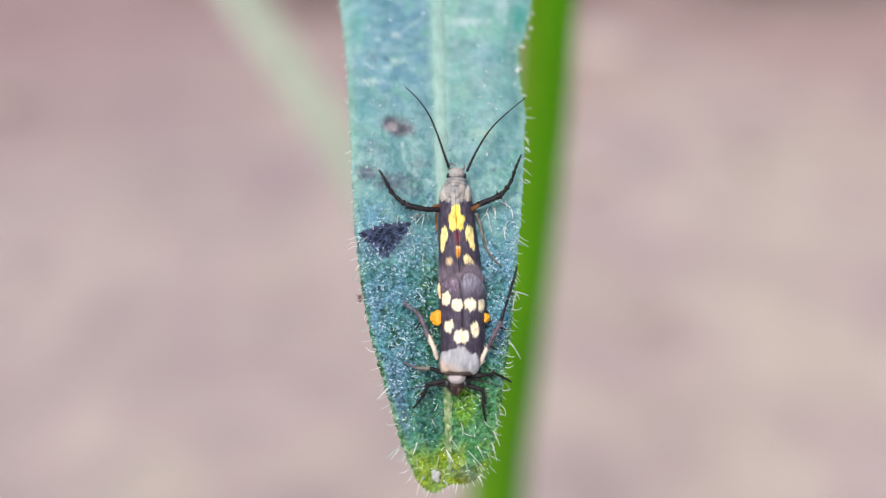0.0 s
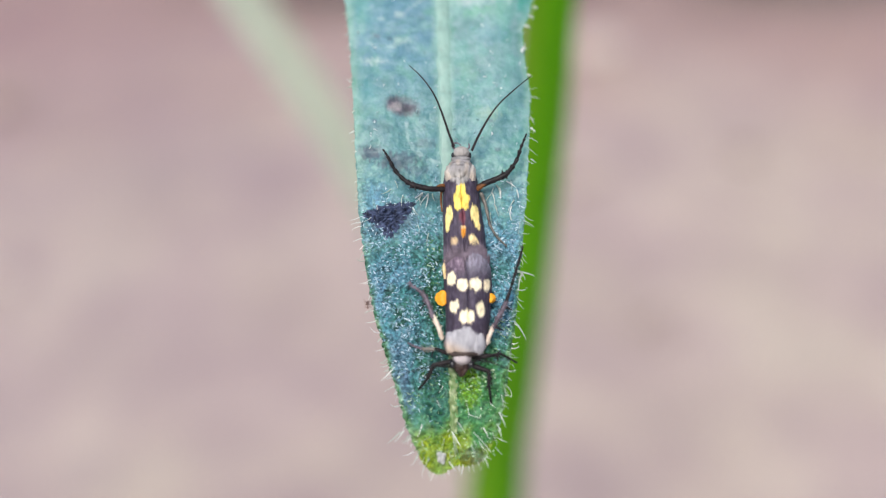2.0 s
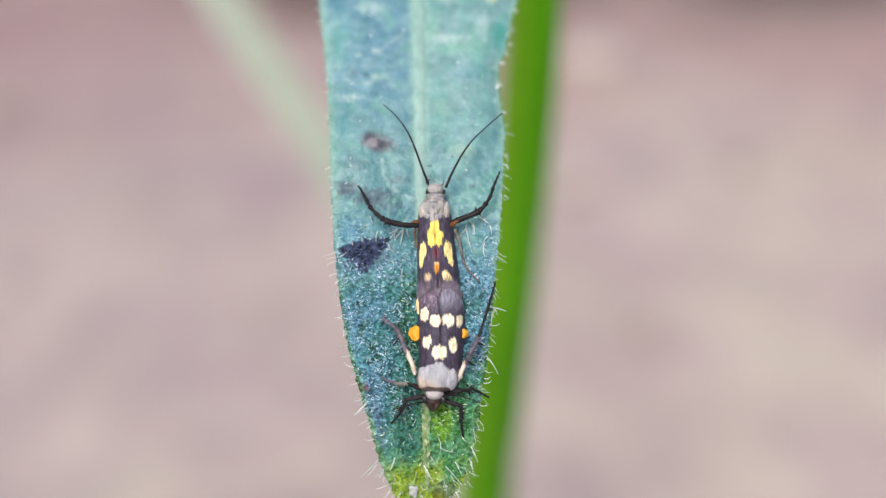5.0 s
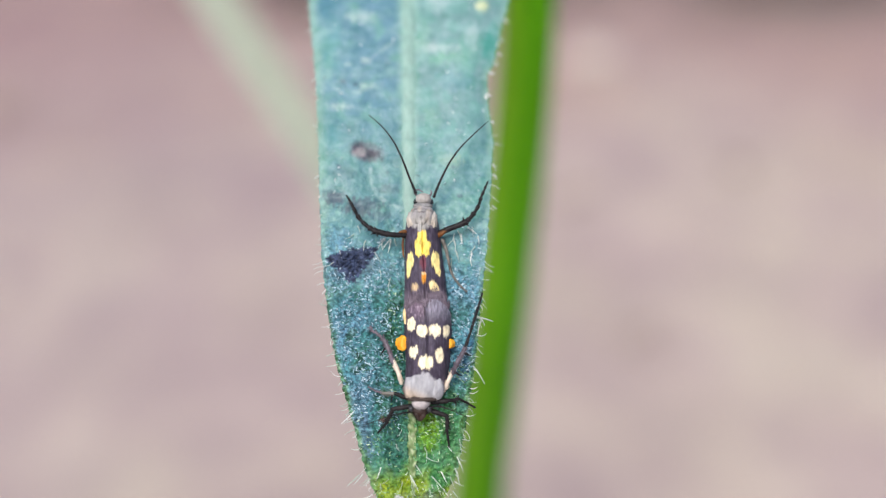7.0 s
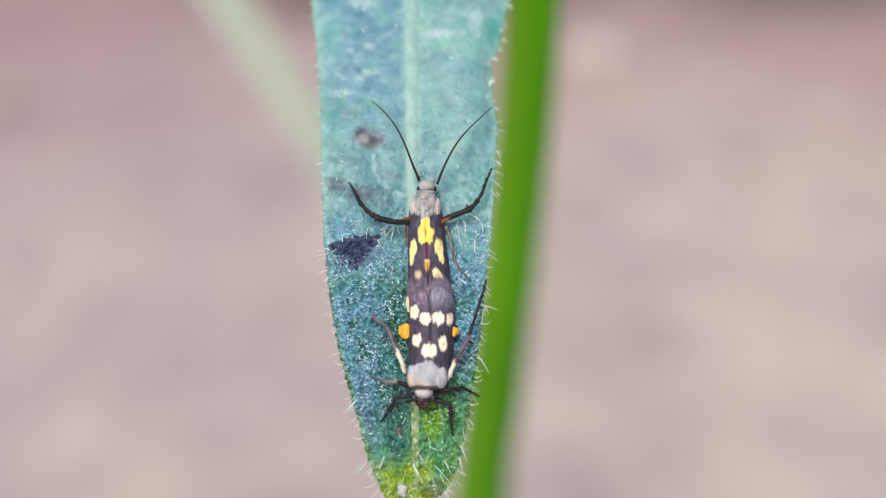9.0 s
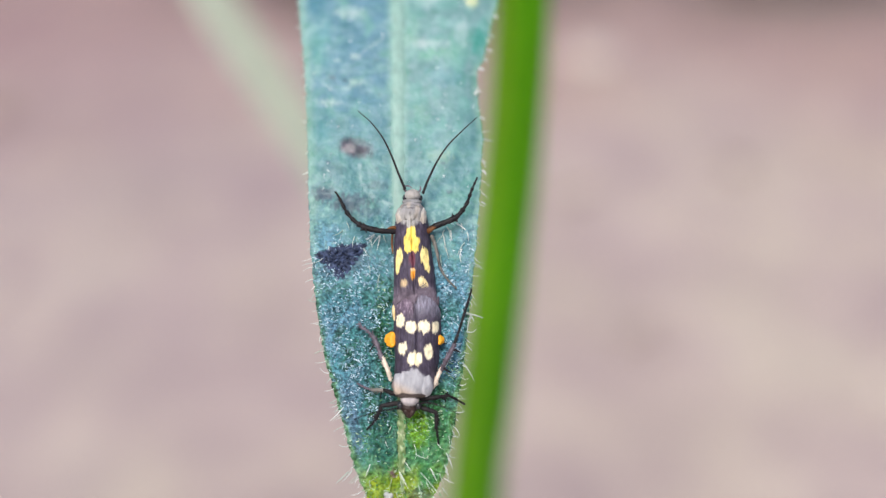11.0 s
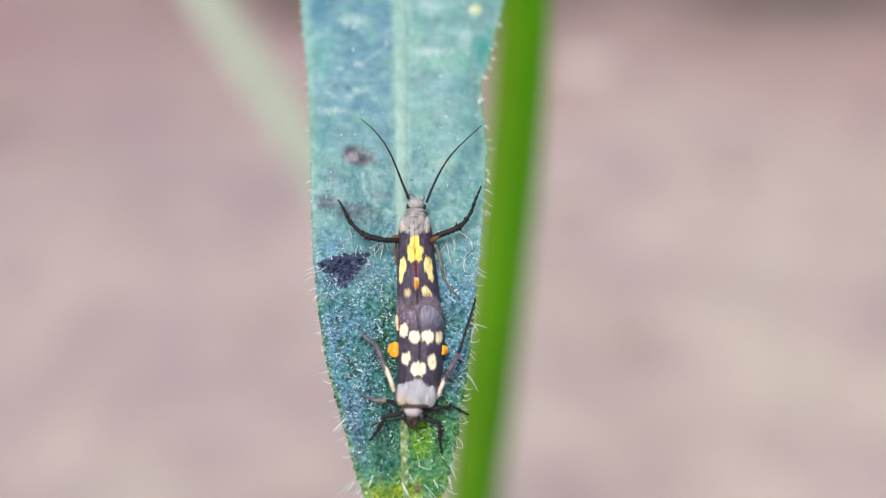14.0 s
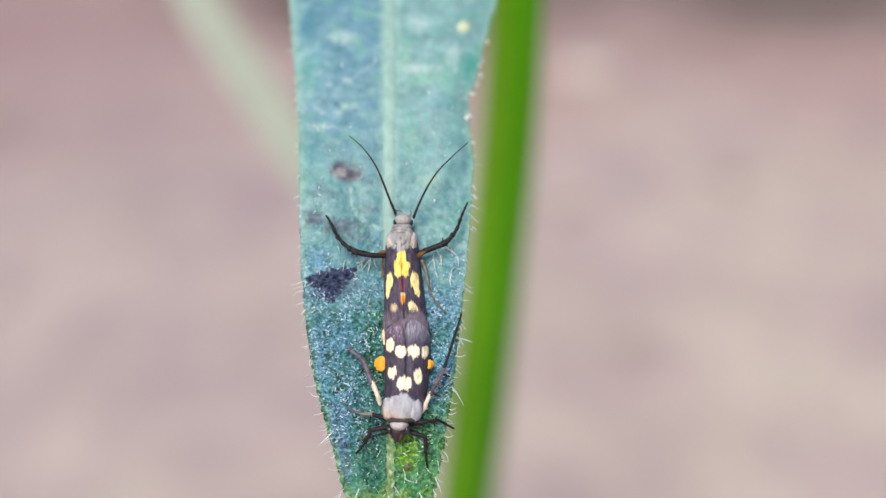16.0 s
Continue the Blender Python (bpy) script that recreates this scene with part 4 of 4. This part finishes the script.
def antenna(parent, base, root, knots, label, thick=1.0):
    """An antenna with its own origin at the root, so that it can turn there."""
    o = on_leaf(*root)
    bm = bmesh.new()
    line = smooth_line([(0, 0, 0)] + knots, 8)
    pts = [on_leaf(root[0] + q[0], root[1] + q[1], root[2] + q[2]) - o for q in line]
    n = len(pts) - 1
    radii = [UNIT * thick * (2.45 - 1.7 * (i / n) ** 0.8) * (1.0 + 0.08 * (i % 2)) for i in range(n + 1)]
    tube(bm, pts, radii, 8)
    ob = part("antenna", bm, BLACK, parent, label)
    ob.location = o - base
    return ob, o - base


def build_upper_moth():
    base = on_leaf(806, 420, 0)
    moth = new("moth")
    tagged(moth, "small black moth with yellow wing spots, mating on the leaf", "moth", "mating moths")
    width = [(335, 26), (360, 31.5), (400, 34), (450, 37.5), (530, 41)]
    centre = [(335, 805.5), (400, 808.5), (450, 812.5), (540, 816)]
    tall = lambda y: 34 - 14 * smoothstep(430, 520, y)
    wing("forewing", moth, base, -1, (340, 530), width, centre, tall, 6, upper_colour, 0.12, "dark forewing with yellow spots")
    wing("forewing", moth, base, 1, (340, 530), width, centre, tall, 5, upper_colour, 0.12, "dark forewing with yellow spots")
    body_part("abdomen", moth, base, 811, 445, 14, 24, 90, 14, lambda x, y: (0.35, 0.16, 0.05))
    grey, warm = (0.36, 0.345, 0.325), (0.54, 0.46, 0.37)

    def pronotum(x, y):
        c = blend(grey, (0.27, 0.26, 0.265), smoothstep(350, 330, y))
        # shade of two wrinkles, painted as dark curved lines
        for top, bow in ((325, 0.012), (331, -0.01)):
            c = blend(c, (0.08, 0.07, 0.07), 0.8 * (1 - smoothstep(0.6, 2.2, abs(y - top - bow * (x - 803) ** 2))) * smoothstep(0.5, -0.2, noise.noise(Vector((x * 0.09, top, 0)))))
        # furrows between the tufts of scales, their shade painted as dark lines
        for x0, y0, lean in ((797, 352, 0.5), (812, 350, -0.45), (805, 344, 0.15)):
            d = abs(x - x0 - lean * (y - y0))
            c = blend(c, (0.05, 0.045, 0.045), 0.9 * (1 - smoothstep(0.6, 2.2, d)) * smoothstep(13, 5, abs(y - y0)) * smoothstep(0.4, -0.2, noise.noise(Vector((x0, y * 0.1, 0)))))
        return blend(c, warm, 0.4 * smoothstep(0.0, 0.4, noise.noise(Vector((x * 0.09, y * 0.06, 2)))))
    body_part("thorax", moth, base, 806, 341, 26, 23, 25, 17, pronotum, "grey scaly thorax", 0.1)
    for s in (-1, 1):
        body_part("tegula", moth, base, 806 + s * 18, 345, 24, 9.5, 17, 12, lambda x, y: blend(blend(warm, grey, 0.4), grey, smoothstep(350, 332, y)), "pale shoulder scale", 0.15)
    body_part("collar", moth, base, 807, 319, 27, 17.5, 6, 13, lambda x, y: (0.24, 0.235, 0.235), "grey collar")
    body_part("head", moth, base, 808, 307, 26, 14, 11, 13, lambda x, y: blend((0.36, 0.34, 0.32), (0.06, 0.06, 0.06), smoothstep(312, 317, y)), "grey head")
    for x in (795, 821):
        bm = bmesh.new()
        blob(bm, on_leaf(x, 312, 22) - base, 5, 6, 6)
        part("eye", bm, EYEBALL, moth, "glossy black eye")
    limb("palp", [(798, 303, 24, 2.2), (792, 294, 26, 1.8), (799, 290, 30, 1.3), (807, 294, 30, 0.9)], GREYLEG, moth, base)
    limb("palp", [(818, 303, 24, 2.0), (822, 296, 26, 1.6), (821, 291, 28, 0.9)], GREYLEG, moth, base)
    # forelegs held up and out
    leg = limb("foreleg", [(779, 371, 16, 4.6), (757, 371, 22, 4.5), (738, 368, 25, 5.1), (722, 364, 26, 5.0)], BLACK, moth, base, "raised black foreleg", 0.3)
    limb("tarsus", [(724, 365, 26, 4.8), (708, 355, 25, 3.9), (693, 340, 24, 3.2), (683, 322, 24, 2.8), (676, 309, 24, 2.2), (671, 302, 24, 1.4)], BLACK, leg, base, "", 0.35, 8, 7)
    for tip in ((721, 356), (716, 370), (727, 374)):
        limb("spur", [(726, 365, 26, 3.2), ((726 + tip[0]) / 2, (365 + tip[1]) / 2, 28, 2.0), (*tip, 29, 0.6)], BLACK, leg, base)
    limb("leg_base", [(781, 366, 16, 3.8), (773, 364.5, 21, 3.0), (765, 366, 23, 1.2)], RUSTY, leg, base, "orange leg base")
    leg = limb("foreleg", [(836, 368, 16, 5.0), (850, 361, 22, 4.9), (868, 354, 26, 5.0), (884, 347, 28, 5.4)], BLACK, moth, base, "raised black foreleg", 0.3)
    limb("tarsus", [(882, 348, 28, 5.0), (893, 338, 28, 4.0), (905, 320, 28, 3.2), (911, 302, 28, 2.8), (917, 287, 28, 2.2), (922, 275, 28, 1.3)], BLACK, leg, base, "", 0.35, 8, 7)
    for tip in ((879, 338), (889, 353), (874, 357)):
        limb("spur", [(881, 348, 28, 3.2), ((881 + tip[0]) / 2, (348 + tip[1]) / 2, 30, 2.0), (*tip, 31, 0.6)], BLACK, leg, base)
    limb("leg_base", [(836, 371, 18, 4.6), (842, 366.5, 23, 4.2), (850, 362, 25, 1.8)], RUSTY, leg, base, "orange leg base")
    # slim grey-brown legs along the flanks
    leg = limb("midleg", [(843, 380, 12, 3.5), (849, 396, 12, 3), (853, 412, 10, 2.6), (857, 432, 8, 2.3)], BROWN, moth, base, "slim grey-brown leg", 0.2)
    limb("tarsus", [(857, 432, 8, 2.2), (864, 446, 6, 2), (875, 460, 5, 1.8), (887, 471, 4, 1.3)], BROWN, leg, base, "", 0.3)
    limb("midleg", [(773, 374, 12, 2.2), (772, 390, 12, 2), (774, 410, 10, 1.4)], RUSTY, moth, base, "orange-brown leg along the wing")
    ants = [antenna(moth, base, (795, 297, 28), [(-9, -24, 8), (-22, -62, 18), (-36, -94, 24), (-56, -122, 28), (-78, -143, 30)], "long black antenna"),
            antenna(moth, base, (826, 304, 28), [(12, -26, 8), (30, -58, 18), (50, -84, 24), (76, -108, 28), (104, -131, 30)], "long black antenna")]
    return moth, base, ants


def build_lower_moth():
    base = on_leaf(815, 590, 0)
    moth = new("moth")
    tagged(moth, "small black moth with cream wing spots, facing the leaf tip", "moth", "mating moths")
    width = [(460, 40), (500, 43), (540, 43), (600, 40), (650, 37)]
    centre = [(460, 816), (540, 819), (600, 819), (650, 814)]
    tall = lambda y: 40 - 6 * smoothstep(600, 650, y)
    wing("forewing", moth, base, -1, (645, 481), width, centre, tall, 8, lower_colour, 0.20, "dark forewing with cream spots", 210)
    wing("forewing", moth, base, 1, (645, 474), width, centre, tall, 9, lower_colour, 0.20, "dark forewing with cream spots", 210)
    body_part("abdomen", moth, base, 817, 560, 16, 28, 62, 16, lambda x, y: (0.5, 0.2, 0.03))
    for cx, cy, rx, ry, count in ((782, 563, 21, 15, 15), (855, 563, 13, 9, 9)):
        # a fan of broad, overlapping scales
        bm = bmesh.new()
        out = -1 if cx < 800 else 1
        for layer in range(3):
            for k in range(count):
                a = (k / (count - 1) - 0.5) * 1.9 + random.uniform(-0.06, 0.06)
                long = rx * (0.86 + 0.14 * math.cos(a)) * random.uniform(0.9, 1.05) * (1 - 0.16 * layer)
                dx, dy, h = out * math.cos(a) * long, math.sin(a) * ry * 1.05, 13 + 3.2 * layer
                tube(bm, [on_leaf(cx + dx * f, cy + dy * (0.35 + 0.65 * f), h + 3.5 * math.sin(f * 2.6)) - base for f in (0, 0.4, 0.75, 0.95, 1)],
                     [r * UNIT * (0.6 + 0.4 * ry / 15) for r in (1.6, 2.6, 3.0, 2.2, 0.8)], 6, 0.45)
        blob(bm, on_leaf(cx - out * 3, cy, 14) - base, 6, ry * 0.8, 8, 16, 0.2)
        part("scale_tuft", bm, ORANGE, moth, "bright orange tuft at the flank")
    limb("wing_edge", [(779, 497, 20, 1.5), (777.5, 510, 22, 3.4), (779, 527, 22, 2.4)], LEMONY, moth, base, "pale yellow wing edge")
    grey, warm, dusk = (0.375, 0.372, 0.395), (0.56, 0.45, 0.36), (0.06, 0.045, 0.06)

    def shield(x, y):
        c = blend(grey, warm, smoothstep(636, 660, y + 0.5 * (812 - x)))
        return blend(c, dusk, 0.8 * smoothstep(29, 37, abs(x - 813)) * smoothstep(662, 648, y))
    body_part("thorax", moth, base, 813, 638, 33, 25, 28, 14, shield, "pale grey scaly thorax", 0.1)
    for s in (-1, 1):
        body_part("tegula", moth, base, 813 + s * 22, 642, 29, 14, 21, 14, shield, "pale grey shoulder scale", 0.15)
    body_part("collar", moth, base, 810, 661, 30, 26, 6, 14, lambda x, y: (0.06, 0.045, 0.04), "dark collar")
    body_part("head", moth, base, 808, 669, 30, 15.5, 11, 13, lambda x, y: blend((0.42, 0.38, 0.38), (0.05, 0.03, 0.026), max(smoothstep(678, 683, y), smoothstep(-2, 1.5, abs(x - 808) - 17 + 0.55 * (y - 664)))), "cream-grey head")
    bm = bmesh.new()
    blob(bm, on_leaf(807, 681, 23) - base, 16.5, 11, 12, 24, 0.12)
    part("face", bm, FACE, moth, "dark brown face")
    for side, tip in ((-1, 805.5), (1, 808.5)):
        limb("palp", [(807 + side * 8, 682, 26, 4.6), (807 + side * 6, 689, 27, 5.0), (807 + side * 3.2, 695, 26, 4.0), (tip, 700, 25, 1.8)], FACE, moth, base, "dark brown upturned palp", 0.2)
    for x in (791, 823):
        bm = bmesh.new()
        blob(bm, on_leaf(x, 679, 28) - base, 5.5, 7.5, 7)
        part("eye", bm, EYEBALL, moth, "glossy black eye")
    # hind legs, stretched back along the wings
    leg = limb("hindleg", [(773, 634, 18, 3.2), (767, 614, 22, 3.9), (758, 594, 24, 3.5)], CREAM, moth, base, "cream hind leg", 0.15, 8, 0, 14)
    limb("tibia", [(758, 597, 24, 3.4), (750, 575, 26, 3.6), (743, 560, 26, 3.2)], GREYLEG, leg, base, "purple-grey shin", 0.2, 8, 0, 34)
    limb("tarsus", [(743, 560, 26, 3.4), (734, 550, 25, 2.2), (724, 543, 22, 1.7), (714, 535, 18, 1.0)], GREYLEG, leg, base, "", 0.35, 8, 0, 26)
    limb("spur", [(745, 570, 26, 2), (739, 578, 24, 1.5), (735, 585, 22, 0.6)], BLACK, leg, base)
    leg = limb("hindleg", [(849, 647, 18, 2.6), (857, 627, 22, 3.6), (864, 612, 24, 3.5)], CREAM, moth, base, "cream hind leg", 0.15, 8, 0, 14)
    limb("tibia", [(863, 616, 24, 3.5), (873, 595, 26, 4.0), (886, 570, 28, 3.3)], GREYLEG, leg, base, "purple-grey shin", 0.2, 8, 0, 34)
    limb("tarsus", [(885, 572, 28, 2.9), (893, 548, 28, 2.4), (902, 518, 28, 2.3), (909, 495, 28, 2.1), (915, 473, 28, 1.6)], BLACK, leg, base, "", 0.25)
    limb("spur", [(880, 578, 27, 2.6), (889, 581, 28, 2.0), (897, 584, 28, 0.8)], BLACK, leg, base)
    limb("spur", [(866, 612, 25, 2.6), (874, 617, 26, 1.9), (881, 620, 26, 0.8)], BLACK, leg, base)
    # front and middle legs on the leaf
    jointed_leg("foreleg", [(824, 681, 20), (855, 691, 21), (855, 718, 14), (857, 732, 9), (859, 747, 4)], (4.0, 3.2, 2.3), (BLACK, BLACK, BLACK), moth, base, "bent black leg")
    jointed_leg("foreleg", [(791, 674, 20), (758, 680, 21), (748, 703, 14), (741, 712, 9), (732, 722, 4)], (4.2, 3.2, 2.3), (BLACK, BLACK, BLACK), moth, base, "bent black leg")
    leg = jointed_leg("midleg", [(829, 667, 20), (858, 664, 22), (876, 661, 16), (890, 668, 10), (904, 676, 4)], (4.0, 3.0, 2.3), (BLACK, BLACK, BLACK), moth, base, "outstretched black leg")
    limb("spur", [(868, 663, 18, 1.8), (870, 669, 16, 1.3), (871, 674, 15, 0.5)], BLACK, leg, base)
    leg = jointed_leg("midleg", [(783, 660, 20), (762, 652, 22), (740, 652, 15), (727, 648, 9), (714, 641, 4)], (3.6, 2.9, 2.1), (BLACK, BROWN, GREYLEG), moth, base, "outstretched brown leg")
    limb("spur", [(757, 655, 17, 1.8), (756, 661, 14, 1.3), (755, 668, 12, 0.5)], BLACK, leg, base)
    feelers = [antenna(moth, base, (795, 684, 28), [(-14, 1, 6), (-36, 5, 12), (-60, 12, 16), (-84, 21, 18)], "slim dark antenna", 0.85),
               antenna(moth, base, (821, 682, 28), [(12, -8, 6), (30, -6, 12), (52, 2, 16), (76, 14, 18)], "slim dark antenna", 0.85)]
    return moth, base, feelers


# ---- small things on the leaf ----
def build_crumb():
    base = on_leaf(771, 842, 0)
    bm = bmesh.new()
    for dx, dy, r in ((0, 3, 7), (-3, -5, 5), (4, -3, 5), (3, 8, 4)):
        blob(bm, on_leaf(771 + dx, 842 + dy, 4) - base, r, r, r * 0.8, 12, 0.35)
    ob = part("crumb", bm, CRUMB)
    tagged(ob, "tiny chalky white crumb stuck to the leaf tip", "crumb")
    return ob, base


def build_mite():
    """A tiny mite, head towards +y, its origin on the leaf."""
    mite = new("mite")
    tagged(mite, "tiny reddish-brown mite crawling on the leaf", "mite")
    bm = bmesh.new()
    blob(bm, Vector((0, -1 * UNIT, 4 * UNIT)), 3.2, 4.4, 3, 14, 0.1)
    part("body", bm, MITE, mite)
    bm = bmesh.new()
    blob(bm, Vector((0, 6 * UNIT, 4 * UNIT)), 2.4, 2.8, 2.2, 10)
    part("head", bm, MITE, mite)
    for s in (-1, 1):
        for y, out in ((4, 4), (1, 1), (-2, -2), (-4, -5)):
            bm = bmesh.new()
            tube(bm, [Vector((s * 2.5, y, 4)) * UNIT, Vector((s * 4.8, y + out * 0.5, 5)) * UNIT, Vector((s * 6.2, y + out * 0.8, 0)) * UNIT], [0.6 * UNIT, 0.45 * UNIT, 0.25 * UNIT], 5)
            part("leg", bm, MITE, mite)
    return mite


build_ground()
build_pebbles()
stem = build_stem()
build_side_leaf()
leaf = build_leaf()
upper_moth, UPPER_BASE, ANTENNAE = build_upper_moth()
lower_moth, LOWER_BASE, FEELERS = build_lower_moth()
crumb, CRUMB_BASE = build_crumb()
mite = build_mite()

leaf.matrix_basis = LEAF_POSE
for ob, base in ((upper_moth, UPPER_BASE), (lower_moth, LOWER_BASE), (crumb, CRUMB_BASE)):
    ob.matrix_basis = LEAF_POSE @ Matrix.Translation(base)

# the mite's way over the leaf: seconds, x, y on the sheet
CRAWL = [(0, 637, 527), (1, 639, 545), (2, 643, 572), (3, 642, 590), (3.5, 661, 614), (4.2, 667, 644), (6.3, 715, 683), (7, 742, 700), (8, 770, 711), (8.5, 766, 718),
         (9, 765, 738), (9.5, 762, 748), (9.7, 761, 761), (11.8, 788, 822), (12, 793, 818), (12.5, 801, 808), (14, 816, 806), (14.5, 823, 789), (15, 819, 768), (15.5, 817, 764), (16, 824, 744)]


def motions():
    # antennae: the pair draws together between the fourth and the sixth second
    for (ob, at), turn in zip(ANTENNAE, (3.0, 3.5)):
        walk(ob, [(0, Matrix.Translation(at)), (4, Matrix.Translation(at)), (6.3, Matrix.Translation(at) @ pose(0, 0, 0, 0, 0, turn)), (16, Matrix.Translation(at) @ pose(0, 0, 0, 0, 0, turn))])
    # the lower moth's antennae tremble
    wave = [(0, -9, 4), (1, -5, 8), (2, -8, 3), (3, -4, 9), (4, 0, 7), (6.5, 3, 2), (7, 2, 0), (8, -3, 5), (9, 2, 7), (9.5, -2, 3), (12, 1, 1), (13, 3, 0), (14, -1, 4), (14.5, 0, 1), (15.5, 2, -1), (16, 3, -2)]
    for i, (ob, at) in enumerate(FEELERS):
        walk(ob, [(row[0], Matrix.Translation(at) @ pose(0, 0, 0, 0, 0, row[1 + i])) for row in wave])
    rows = []
    times, xs, ys = zip(*CRAWL)
    for t in np.arange(0, 16.01, 0.4).round(2):
        x, y = float(np.interp(t, times, xs)), float(np.interp(t, times, ys))
        a, b = float(np.interp(t + 1, times, xs)) - float(np.interp(t - 1, times, xs)), float(np.interp(t + 1, times, ys)) - float(np.interp(t - 1, times, ys))
        rows.append((float(t), LEAF_POSE @ Matrix.Translation(on_leaf(x, y, sheet_height(x, y) + 1)) @ pose(0, 0, 0, 0, 0, math.degrees(math.atan2(-b, a)) - 90)))
    walk(mite, rows)


motions()
